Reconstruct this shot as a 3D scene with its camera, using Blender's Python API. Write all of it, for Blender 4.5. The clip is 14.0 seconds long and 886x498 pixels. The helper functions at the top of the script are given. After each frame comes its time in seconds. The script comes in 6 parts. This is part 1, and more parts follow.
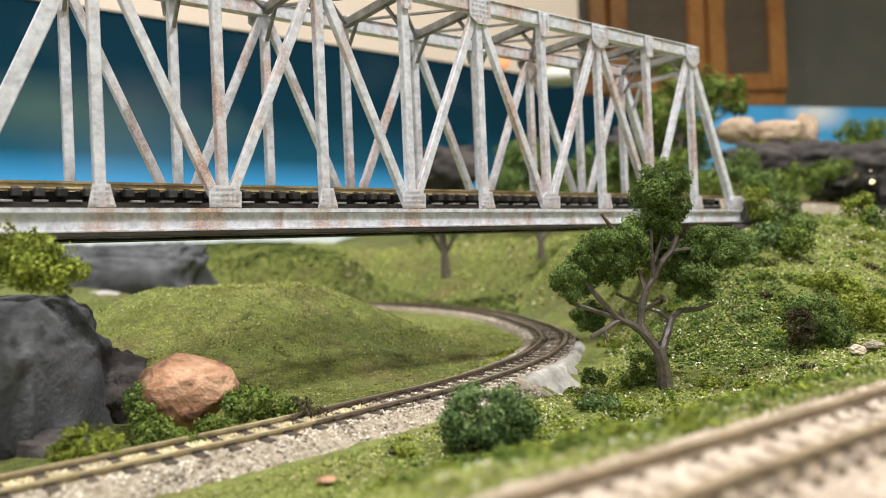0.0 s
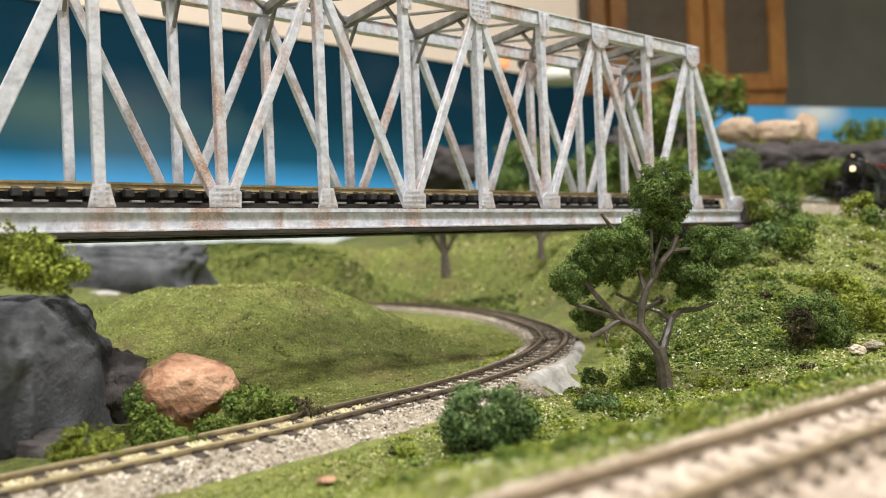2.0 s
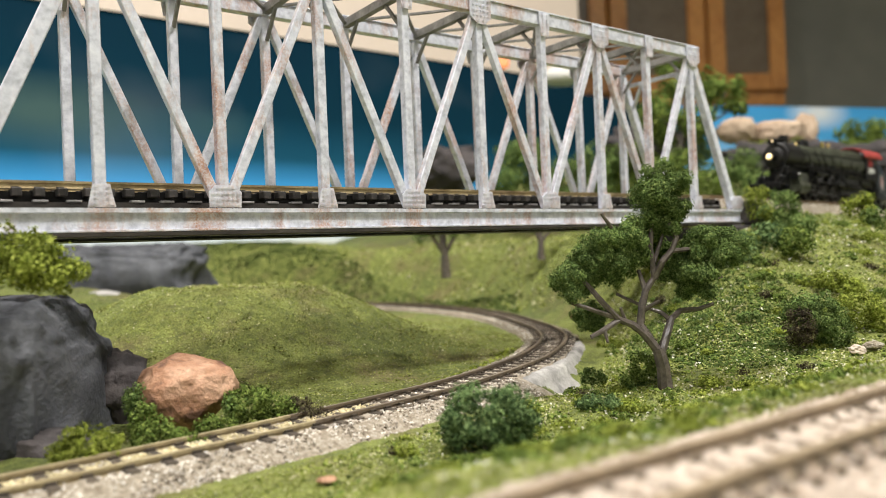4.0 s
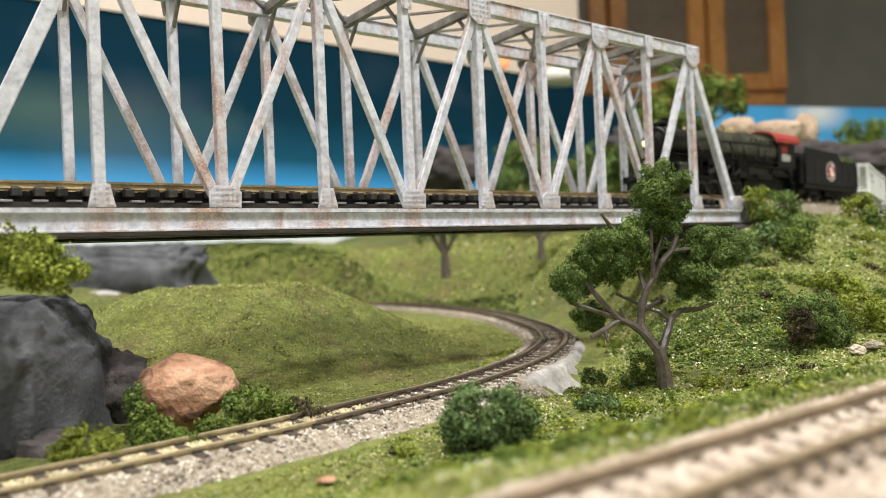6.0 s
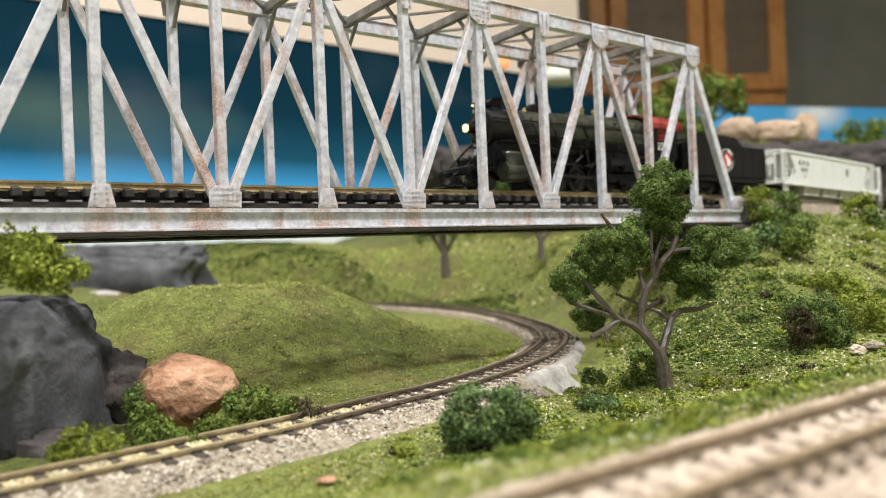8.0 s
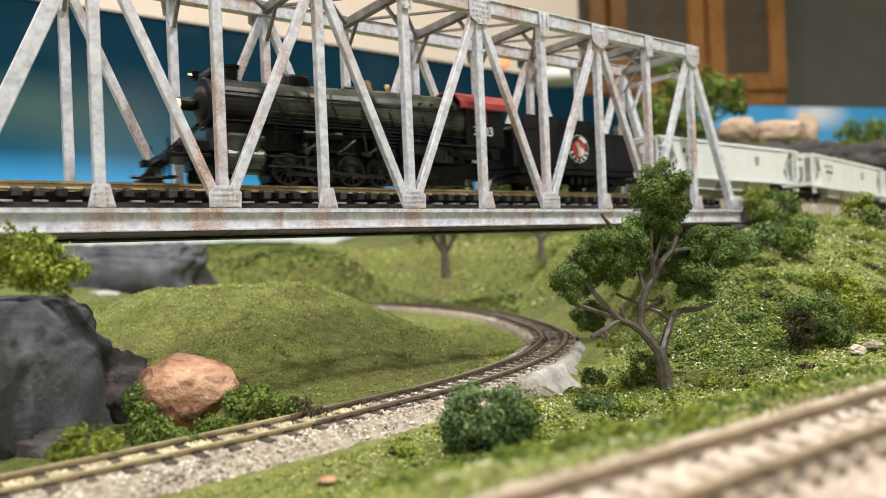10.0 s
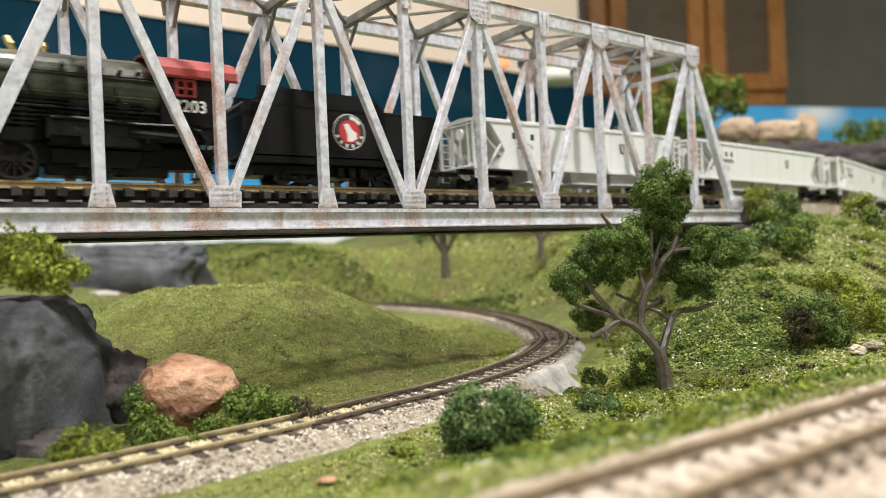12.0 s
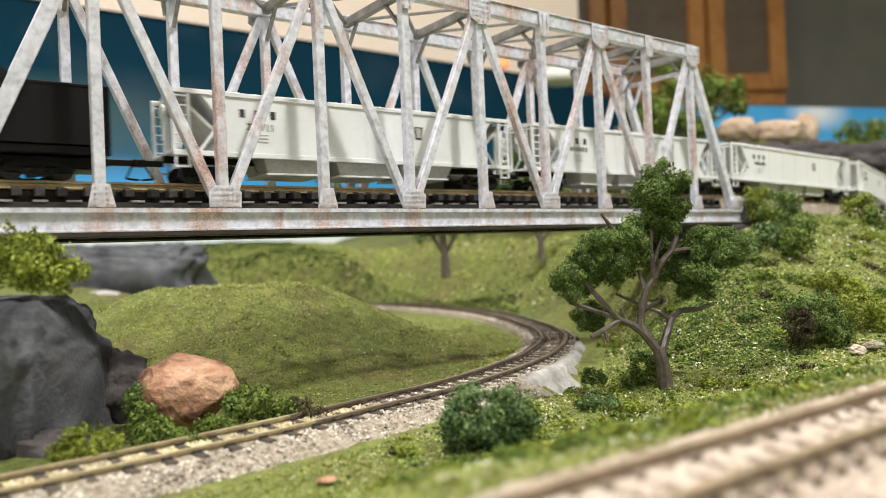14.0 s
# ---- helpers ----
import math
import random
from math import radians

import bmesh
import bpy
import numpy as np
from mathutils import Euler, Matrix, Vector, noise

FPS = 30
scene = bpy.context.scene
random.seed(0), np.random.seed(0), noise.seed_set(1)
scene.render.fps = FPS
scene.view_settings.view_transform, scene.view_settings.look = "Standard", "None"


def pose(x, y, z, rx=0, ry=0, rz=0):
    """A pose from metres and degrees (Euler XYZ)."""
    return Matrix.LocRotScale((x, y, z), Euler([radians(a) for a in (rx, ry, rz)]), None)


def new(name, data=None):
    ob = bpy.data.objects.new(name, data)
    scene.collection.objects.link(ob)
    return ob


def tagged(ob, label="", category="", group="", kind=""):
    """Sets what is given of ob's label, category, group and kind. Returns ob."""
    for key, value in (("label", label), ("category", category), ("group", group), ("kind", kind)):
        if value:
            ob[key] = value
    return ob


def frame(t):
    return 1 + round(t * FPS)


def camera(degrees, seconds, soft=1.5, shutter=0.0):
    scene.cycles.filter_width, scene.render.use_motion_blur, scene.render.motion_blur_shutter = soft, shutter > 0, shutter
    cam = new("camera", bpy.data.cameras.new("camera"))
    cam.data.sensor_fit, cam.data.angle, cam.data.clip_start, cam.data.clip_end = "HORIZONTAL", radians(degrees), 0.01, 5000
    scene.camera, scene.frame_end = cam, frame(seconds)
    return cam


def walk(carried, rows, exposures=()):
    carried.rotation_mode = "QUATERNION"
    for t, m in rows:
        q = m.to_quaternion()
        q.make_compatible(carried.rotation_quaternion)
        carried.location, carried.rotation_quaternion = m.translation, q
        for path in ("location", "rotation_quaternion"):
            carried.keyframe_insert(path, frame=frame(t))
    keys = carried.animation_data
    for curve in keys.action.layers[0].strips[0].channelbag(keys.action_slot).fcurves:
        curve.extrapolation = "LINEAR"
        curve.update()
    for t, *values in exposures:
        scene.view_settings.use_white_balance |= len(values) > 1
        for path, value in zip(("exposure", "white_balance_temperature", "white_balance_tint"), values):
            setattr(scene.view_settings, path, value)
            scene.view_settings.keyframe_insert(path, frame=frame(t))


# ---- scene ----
cam = camera(62.78, 14.0, soft=0.5, shutter=0.6)
CAM_POSE = pose(0.0, 0.0, 0.041, 90.2714, 0, 0) @ pose(0, 0, 0, 0, 0, -2.4564)
walk(cam, [(0.0, CAM_POSE), (14.0, CAM_POSE)], [(0.0, 0.0), (7.2, 0.0), (7.5, -0.22), (7.7, -0.22), (7.95, 0.0), (14.0, 0.0)])
cam.data.dof.use_dof = True
cam.data.dof.focus_distance = 0.206
cam.data.dof.aperture_fstop = 14.5

# ---- light: a dim room with two ceiling fixtures and an added fill ----
world = bpy.data.worlds.new("room_dark")
scene.world = world
world.use_nodes = True
world.node_tree.nodes["Background"].inputs[0].default_value = (0.9, 0.95, 1.0, 1)
world.node_tree.nodes["Background"].inputs[1].default_value = 0.01


def lamp_or_fill(x, y, z, size, watts, colour):
    lamp = bpy.data.lights.new("lamp_or_fill", "AREA")
    lamp.shape, lamp.size, lamp.energy, lamp.color = "DISK", size, watts, colour
    ob = new("lamp_or_fill", lamp)
    ob.location = (x, y, z)
    return ob


lamp_or_fill(-0.18, 0.20, 1.30, 0.14, 18.4, (1.0, 0.965, 0.925))
# Broad fill behind the camera, added for light bounced about the room.
lamp_or_fill(-0.20, -1.05, 1.33, 1.00, 20, (1.0, 0.97, 0.955))
lamp_or_fill(0.70, -0.12, 1.33, 0.16, 26, (1.0, 0.96, 0.90))


# ---- materials ----
def tree_of(name):
    m = bpy.data.materials.new(name)
    m.use_nodes = True
    nt = m.node_tree
    return m, nt, nt.nodes["Principled BSDF"]


def link(nt, a, b):
    nt.links.new(a, b)


def noise_tex(nt, scale, detail=4.0, rough=0.6):
    n = nt.nodes.new("ShaderNodeTexNoise")
    co = nt.nodes.new("ShaderNodeTexCoord")
    n.inputs["Scale"].default_value = scale
    n.inputs["Detail"].default_value = detail
    n.inputs["Roughness"].default_value = rough
    link(nt, co.outputs["Object"], n.inputs["Vector"])
    return n


def ramp(nt, fac, stops):
    r = nt.nodes.new("ShaderNodeValToRGB")
    els = r.color_ramp.elements
    while len(els) < len(stops):
        els.new(0.5)
    for e, (p, c) in zip(els, stops):
        e.position, e.color = p, (*c, 1)
    link(nt, fac, r.inputs[0])
    return r


def blend(nt, fac, a, b, kind="MIX"):
    m = nt.nodes.new("ShaderNodeMixRGB")
    m.blend_type = kind
    for socket, value in zip(m.inputs, (fac, a, b)):
        if hasattr(value, "links"):
            link(nt, value, socket)
        elif isinstance(value, tuple):
            socket.default_value = (*value, 1)
        else:
            socket.default_value = value
    return m.outputs[0]


def bump(nt, bsdf, height, strength, distance):
    b = nt.nodes.new("ShaderNodeBump")
    b.inputs["Strength"].default_value = strength
    b.inputs["Distance"].default_value = distance
    link(nt, height, b.inputs["Height"])
    link(nt, b.outputs[0], bsdf.inputs["Normal"])


def mottled(name, stops, scale=300, fine=1500, rough=0.7, metal=0.0, relief=0.4, depth=0.0004, vary=0.0, grain=0.7, shine=0.5):
    """A surface with broad mottling, fine grain and relief."""
    m, nt, p = tree_of(name)
    n1, n2 = noise_tex(nt, scale), noise_tex(nt, fine, 3)
    c = ramp(nt, n1.outputs[0], stops).outputs[0]
    g = ramp(nt, n2.outputs[0], [(0.3, (0.72, 0.72, 0.72)), (0.7, (1.2, 1.2, 1.2))]).outputs[0]
    c = blend(nt, grain, c, g, "MULTIPLY")
    if vary:
        oi = nt.nodes.new("ShaderNodeObjectInfo")
        v = ramp(nt, oi.outputs["Random"], [(0, (1 - vary,) * 3), (1, (1 + vary,) * 3)]).outputs[0]
        c = blend(nt, 1.0, c, v, "MULTIPLY")
    link(nt, c, p.inputs["Base Color"])
    p.inputs["Roughness"].default_value, p.inputs["Metallic"].default_value = rough, metal
    p.inputs["Specular IOR Level"].default_value = shine
    if relief:
        bump(nt, p, n2.outputs[0], relief, depth)
    return m


def plain(name, colour, rough=0.5, metal=0.0, emit=0.0, emit_colour=None):
    m, nt, p = tree_of(name)
    p.inputs["Base Color"].default_value = (*colour, 1)
    p.inputs["Roughness"].default_value, p.inputs["Metallic"].default_value = rough, metal
    if emit:
        p.inputs["Emission Color"].default_value = (*(emit_colour or colour), 1)
        p.inputs["Emission Strength"].default_value = emit
    return m


def steel_paint(name, low, high):
    """Silver-grey painted plastic girders with orange-brown rust streaks and chalky patches."""
    m, nt, p = tree_of(name)
    n1, n2, n3 = noise_tex(nt, 62, 6, 0.72), noise_tex(nt, 420, 4), noise_tex(nt, 1800, 2)
    run = nt.nodes.new("ShaderNodeMapping")
    run.inputs["Scale"].default_value = (1.0, 1.0, 0.30)
    link(nt, n1.inputs["Vector"].links[0].from_socket, run.inputs["Vector"])
    link(nt, run.outputs[0], n1.inputs["Vector"])
    grey = ramp(nt, n2.outputs[0], [(0.3, (0.49, 0.51, 0.58)), (0.5, (0.71, 0.73, 0.82)), (0.68, (0.86, 0.88, 0.96))]).outputs[0]
    rust = ramp(nt, n2.outputs[0], [(0.3, (0.40, 0.17, 0.09)), (0.7, (0.62, 0.38, 0.27))]).outputs[0]
    mask = ramp(nt, n1.outputs[0], [(low, (0, 0, 0)), (high, (0.9, 0.9, 0.9))]).outputs[0]
    streak = ramp(nt, n3.outputs[0], [(0.35, (0.3, 0.3, 0.3)), (0.6, (1, 1, 1))]).outputs[0]
    mask = blend(nt, 1.0, mask, streak, "MULTIPLY")
    link(nt, blend(nt, mask, grey, rust), p.inputs["Base Color"])
    p.inputs["Roughness"].default_value = 0.36
    p.inputs["Metallic"].default_value = 0.2
    bump(nt, p, n3.outputs[0], 0.25, 0.0002)
    return m


def grass_ground():
    m, nt, p = tree_of("ground_foam_turf")
    n0, n1, n2, n3 = noise_tex(nt, 6.5, 3), noise_tex(nt, 28, 5), noise_tex(nt, 260, 4, 0.7), noise_tex(nt, 1300, 3, 0.7)
    green = ramp(nt, n2.outputs[0], [(0.25, (0.085, 0.090, 0.028)), (0.48, (0.175, 0.205, 0.046)), (0.7, (0.285, 0.315, 0.080))]).outputs[0]
    earth = ramp(nt, n2.outputs[0], [(0.3, (0.10, 0.07, 0.035)), (0.7, (0.22, 0.18, 0.08))]).outputs[0]
    mask = ramp(nt, n1.outputs[0], [(0.50, (0, 0, 0)), (0.68, (0.75, 0.75, 0.75))]).outputs[0]
    deep = ramp(nt, n2.outputs[0], [(0.3, (0.045, 0.06, 0.017)), (0.7, (0.12, 0.155, 0.035))]).outputs[0]
    green = blend(nt, ramp(nt, n0.outputs[0], [(0.40, (0, 0, 0)), (0.62, (0.8, 0.8, 0.8))]).outputs[0], green, deep)
    c = blend(nt, mask, green, earth)
    g = ramp(nt, n3.outputs[0], [(0.3, (0.55, 0.55, 0.5)), (0.7, (1.35, 1.35, 1.3))]).outputs[0]
    link(nt, blend(nt, 0.9, c, g, "MULTIPLY"), p.inputs["Base Color"])
    p.inputs["Roughness"].default_value = 0.95
    bump(nt, p, n3.outputs[0], 0.9, 0.0012)
    return m


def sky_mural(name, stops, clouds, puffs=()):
    """Painted sky: white haze at the foot, bright blue, then deep teal for shade, with soft clouds."""
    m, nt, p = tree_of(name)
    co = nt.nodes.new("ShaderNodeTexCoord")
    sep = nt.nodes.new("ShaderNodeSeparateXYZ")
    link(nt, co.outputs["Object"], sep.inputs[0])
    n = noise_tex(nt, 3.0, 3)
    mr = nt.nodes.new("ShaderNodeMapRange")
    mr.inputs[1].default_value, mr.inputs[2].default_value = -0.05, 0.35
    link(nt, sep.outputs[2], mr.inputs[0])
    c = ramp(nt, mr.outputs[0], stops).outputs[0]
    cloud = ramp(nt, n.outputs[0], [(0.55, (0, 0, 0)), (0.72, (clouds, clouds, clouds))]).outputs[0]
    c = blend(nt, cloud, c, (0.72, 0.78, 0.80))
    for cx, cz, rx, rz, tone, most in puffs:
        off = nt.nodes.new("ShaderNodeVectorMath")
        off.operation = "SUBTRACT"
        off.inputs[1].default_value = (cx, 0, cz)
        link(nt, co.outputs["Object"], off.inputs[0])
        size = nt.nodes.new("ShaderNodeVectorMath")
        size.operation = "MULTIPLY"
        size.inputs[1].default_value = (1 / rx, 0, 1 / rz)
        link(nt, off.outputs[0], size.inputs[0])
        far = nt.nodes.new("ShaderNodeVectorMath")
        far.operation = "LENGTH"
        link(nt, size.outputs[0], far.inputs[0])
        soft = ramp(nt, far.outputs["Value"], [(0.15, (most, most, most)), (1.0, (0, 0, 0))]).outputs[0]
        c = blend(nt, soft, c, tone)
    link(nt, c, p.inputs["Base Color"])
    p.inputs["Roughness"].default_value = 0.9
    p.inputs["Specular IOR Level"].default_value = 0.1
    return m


M_STEEL = steel_paint("weathered_silver_paint", 0.50, 0.63)
M_STEEL_RUSTY = steel_paint("rusty_silver_paint", 0.43, 0.64)
M_GRASS = grass_ground()
# The near-black teal stops put the soffit's shade into the sky colour.
M_SKY = sky_mural("painted_sky_with_soffit_shade", [(0.0, (0.80, 0.82, 0.80)), (0.28, (0.78, 0.82, 0.82)), (0.36, (0.16, 0.48, 0.84)), (0.46, (0.05, 0.30, 0.64)), (0.54, (0.009, 0.078, 0.14)), (0.68, (0.002, 0.030, 0.055)), (0.90, (0.0015, 0.022, 0.042))], 0.05, [(0.985, 0.206, 0.12, 0.046, (0.060, 0.110, 0.105), 0.85), (1.16, 0.200, 0.10, 0.030, (0.030, 0.080, 0.090), 0.6)])
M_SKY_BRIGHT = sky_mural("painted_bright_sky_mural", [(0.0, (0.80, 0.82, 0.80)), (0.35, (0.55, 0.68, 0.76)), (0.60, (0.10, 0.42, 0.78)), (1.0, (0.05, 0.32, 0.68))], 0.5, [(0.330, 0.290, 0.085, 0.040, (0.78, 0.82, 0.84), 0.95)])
M_RAIL = mottled("weathered_brass_rail", [(0.3, (0.30, 0.22, 0.11)), (0.7, (0.50, 0.41, 0.24))], 90, 900, 0.4, 0.5, 0.1)
M_RAIL_RUST = mottled("painted_brown_rail", [(0.3, (0.15, 0.105, 0.06)), (0.7, (0.30, 0.215, 0.125))], 120, 900, 0.55, 0.2, 0.1)
M_RAIL_MID = mottled("brown_painted_rail", [(0.3, (0.19, 0.145, 0.095)), (0.7, (0.36, 0.285, 0.19))], 120, 900, 0.55, 0.1, 0.1)
M_RAIL_SAND = mottled("sand_yellow_painted_rail", [(0.3, (0.28, 0.225, 0.13)), (0.7, (0.46, 0.385, 0.23))], 120, 900, 0.5, 0.1, 0.1)
M_RAIL_DARK = mottled("dark_brown_painted_rail", [(0.3, (0.11, 0.085, 0.06)), (0.7, (0.21, 0.165, 0.12))], 120, 900, 0.45, 0.2, 0.1)
M_TIE = mottled("dark_brown_tie", [(0.3, (0.035, 0.028, 0.02)), (0.7, (0.10, 0.075, 0.05))], 200, 1500, 0.8, 0, 0.3, vary=0.3)
M_TIE_BROWN = mottled("faded_brown_tie", [(0.3, (0.10, 0.08, 0.055)), (0.7, (0.20, 0.16, 0.115))], 200, 1500, 0.8, 0, 0.3, vary=0.3)
M_BLACK = mottled("black_plastic", [(0.3, (0.003, 0.003, 0.0033)), (0.7, (0.006, 0.006, 0.006))], 200, 1500, 0.36, 0, 0.1, shine=0.22)
M_BLACK_SATIN = mottled("satin_black_paint", [(0.3, (0.005, 0.005, 0.006)), (0.7, (0.009, 0.009, 0.010))], 120, 900, 0.40, 0, 0.05, grain=0.2, shine=0.25)
M_FLANGE = mottled("shaded_black_brown_flange", [(0.3, (0.018, 0.015, 0.013)), (0.62, (0.05, 0.042, 0.036)), (0.8, (0.16, 0.14, 0.12))], 120, 1200, 0.5, 0, 0.2)
M_BALLAST = mottled("pale_grey_ballast", [(0.3, (0.20, 0.16, 0.11)), (0.5, (0.35, 0.30, 0.23)), (0.7, (0.50, 0.45, 0.38))], 700, 2400, 0.9, 0, 0.8, 0.001, vary=0.0)
M_WHITE_CAR = mottled("white_car_paint", [(0.3, (0.77, 0.79, 0.80)), (0.7, (0.82, 0.84, 0.85))], 60, 700, 0.45, 0, 0.03, grain=0.1)
M_TAN_WALL = mottled("beige_wall_paint", [(0.3, (0.63, 0.53, 0.45)), (0.7, (0.69, 0.59, 0.50))], 6, 300, 0.8, 0, 0.1, grain=0.15)
M_GREY_WALL = mottled("grey_wall_paint", [(0.3, (0.20, 0.20, 0.17)), (0.7, (0.24, 0.24, 0.20))], 6, 300, 0.8, 0, 0.1, grain=0.15)
M_ROCK = mottled("slate_grey_rock", [(0.3, (0.025, 0.026, 0.030)), (0.47, (0.068, 0.072, 0.084)), (0.72, (0.135, 0.14, 0.155))], 45, 700, 0.75, 0, 0.6, 0.001)

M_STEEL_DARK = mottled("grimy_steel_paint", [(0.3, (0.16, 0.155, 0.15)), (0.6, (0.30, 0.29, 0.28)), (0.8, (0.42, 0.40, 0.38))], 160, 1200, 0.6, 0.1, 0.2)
M_TIE_BLACK = mottled("black_bridge_tie", [(0.3, (0.018, 0.017, 0.016)), (0.7, (0.07, 0.06, 0.05))], 300, 1500, 0.7, 0, 0.2, vary=0.35)
M_BALLAST_PINK = mottled("cream_ballast", [(0.3, (0.38, 0.31, 0.24)), (0.5, (0.56, 0.47, 0.39)), (0.7, (0.70, 0.61, 0.525))], 600, 2200, 0.9, 0, 0.8, 0.001)
M_CEILING = plain("white_ceiling_paint", (0.80, 0.79, 0.76), 0.9)
M_OAK = mottled("honey_oak", [(0.3, (0.40, 0.165, 0.042)), (0.7, (0.58, 0.275, 0.075))], 18, 120, 0.4, 0, 0.1)
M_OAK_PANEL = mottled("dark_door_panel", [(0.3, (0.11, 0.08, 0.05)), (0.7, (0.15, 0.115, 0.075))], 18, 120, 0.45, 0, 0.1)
M_BARK = mottled("grey_brown_bark", [(0.3, (0.075, 0.060, 0.050)), (0.7, (0.16, 0.135, 0.115))], 350, 1800, 0.27, 0, 0.35, 0.0002, shine=0.75)
M_GRAPHITE = mottled("graphite_smokebox", [(0.3, (0.008, 0.008, 0.008)), (0.7, (0.020, 0.019, 0.018))], 160, 900, 0.42, 0.1, 0.1, shine=0.3)
M_OLIVE = mottled("olive_boiler_paint", [(0.3, (0.014, 0.016, 0.010)), (0.7, (0.070, 0.076, 0.054))], 220, 900, 0.32, 0.0, 0.1, shine=0.35)
M_RED = mottled("red_roof_paint", [(0.3, (0.26, 0.030, 0.028)), (0.7, (0.36, 0.048, 0.042))], 120, 900, 0.5, 0, 0.1)
M_BRASS = plain("polished_brass", (0.75, 0.58, 0.25), 0.3, 0.9)
M_WHEEL = mottled("dark_steel_wheel", [(0.3, (0.018, 0.016, 0.015)), (0.7, (0.04, 0.036, 0.034))], 300, 1500, 0.4, 0.4, 0.1)
M_ROD = mottled("oily_steel_rod", [(0.3, (0.025, 0.025, 0.025)), (0.7, (0.065, 0.062, 0.06))], 300, 1500, 0.35, 0.7, 0.1)
M_WHITE_MARK = plain("white_lettering", (0.80, 0.80, 0.78), 0.6)
M_BLACK_MARK = plain("black_lettering", (0.03, 0.03, 0.03), 0.6)
M_RED_MARK = plain("red_emblem_paint", (0.55, 0.03, 0.04), 0.6)
M_LAMP = plain("glowing_headlight", (1.0, 0.9, 0.7), 0.4, 0, 2.2, (1.0, 0.70, 0.30))
M_DOT = plain("orange_glow_dot", (0.9, 0.30, 0.12), 0.5, 0, 0.6, (1.0, 0.30, 0.12))
# Car white greyed for shade on chutes and slope sheets; also the grey marks.
M_CHUTE = mottled("shaded_white_and_grey_mark", [(0.3, (0.40, 0.40, 0.37)), (0.7, (0.52, 0.52, 0.48))], 120, 900, 0.5, 0, 0.1)
M_BOULDER = mottled("orange_tan_boulder", [(0.34, (0.13, 0.065, 0.04)), (0.44, (0.36, 0.185, 0.105)), (0.66, (0.52, 0.32, 0.21))], 130, 900, 0.8, 0, 0.7, 0.0008)
M_PINK_ROCK = mottled("tan_rock", [(0.3, (0.30, 0.205, 0.14)), (0.7, (0.58, 0.45, 0.33))], 30, 300, 0.8, 0, 0.6, 0.001)
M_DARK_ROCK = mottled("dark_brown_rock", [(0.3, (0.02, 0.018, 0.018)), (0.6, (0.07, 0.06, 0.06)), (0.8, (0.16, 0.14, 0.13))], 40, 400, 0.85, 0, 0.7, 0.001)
M_PLASTER = mottled("pale_plaster_bank", [(0.3, (0.13, 0.125, 0.12)), (0.5, (0.29, 0.28, 0.265)), (0.7, (0.46, 0.445, 0.42))], 110, 1100, 0.85, 0, 0.6, 0.0006, grain=0.5)


def leafy(name, stops, rough=0.85):
    """Foam foliage: each crumb has its own shade, and the whole drifts in tone."""
    m, nt, p = tree_of(name)
    geo = nt.nodes.new("ShaderNodeNewGeometry")
    n = noise_tex(nt, 140, 3)
    c = ramp(nt, geo.outputs["Random Per Island"], stops).outputs[0]
    g = ramp(nt, n.outputs[0], [(0.3, (0.6, 0.6, 0.6)), (0.7, (1.3, 1.3, 1.25))]).outputs[0]
    link(nt, blend(nt, 0.8, c, g, "MULTIPLY"), p.inputs["Base Color"])
    p.inputs["Roughness"].default_value = rough
    p.inputs["Specular IOR Level"].default_value = 0.12
    return m


M_LEAF_DARK = leafy("dark_green_foam", [(0.0, (0.040, 0.070, 0.018)), (0.5, (0.105, 0.165, 0.045)), (0.85, (0.18, 0.25, 0.072)), (1.0, (0.26, 0.32, 0.11))])
M_LEAF_MID = leafy("mid_green_foam", [(0.0, (0.024, 0.042, 0.008)), (0.5, (0.12, 0.18, 0.035)), (1.0, (0.23, 0.29, 0.07))])
M_LEAF_BLUE = leafy("deep_green_foam", [(0.0, (0.035, 0.066, 0.025)), (0.5, (0.095, 0.160, 0.056)), (1.0, (0.20, 0.28, 0.11))])
M_LEAF_LIME = leafy("yellow_green_foam", [(0.0, (0.075, 0.100, 0.012)), (0.5, (0.205, 0.255, 0.035)), (1.0, (0.33, 0.37, 0.08))])
M_LEAF_BROWN = leafy("brown_foam", [(0.0, (0.018, 0.013, 0.009)), (0.6, (0.08, 0.065, 0.04)), (1.0, (0.13, 0.13, 0.05))])
M_TURF = leafy("mixed_turf_crumbs", [(0.0, (0.09, 0.105, 0.022)), (0.35, (0.19, 0.23, 0.045)), (0.7, (0.30, 0.34, 0.085)), (0.90, (0.42, 0.42, 0.18)), (1.0, (0.58, 0.55, 0.38))])
M_TURF_DEEP = leafy("deep_turf_crumbs", [(0.0, (0.030, 0.048, 0.011)), (0.5, (0.060, 0.090, 0.021)), (1.0, (0.105, 0.14, 0.036))])
# Deep green turf, darkened further: the tree's shade is in this colour.
M_TURF_SHADED = leafy("shaded_green_turf_crumbs", [(0.0, (0.035, 0.060, 0.014)), (0.5, (0.085, 0.130, 0.030)), (0.9, (0.16, 0.21, 0.055)), (1.0, (0.30, 0.32, 0.12))])
M_TURF_OLIVE = leafy("olive_brown_turf_crumbs", [(0.0, (0.095, 0.085, 0.028)), (0.5, (0.150, 0.155, 0.042)), (1.0, (0.20, 0.23, 0.06))])
M_FLECK = leafy("white_flower_flecks", [(0.0, (0.45, 0.44, 0.30)), (1.0, (0.78, 0.77, 0.66))])
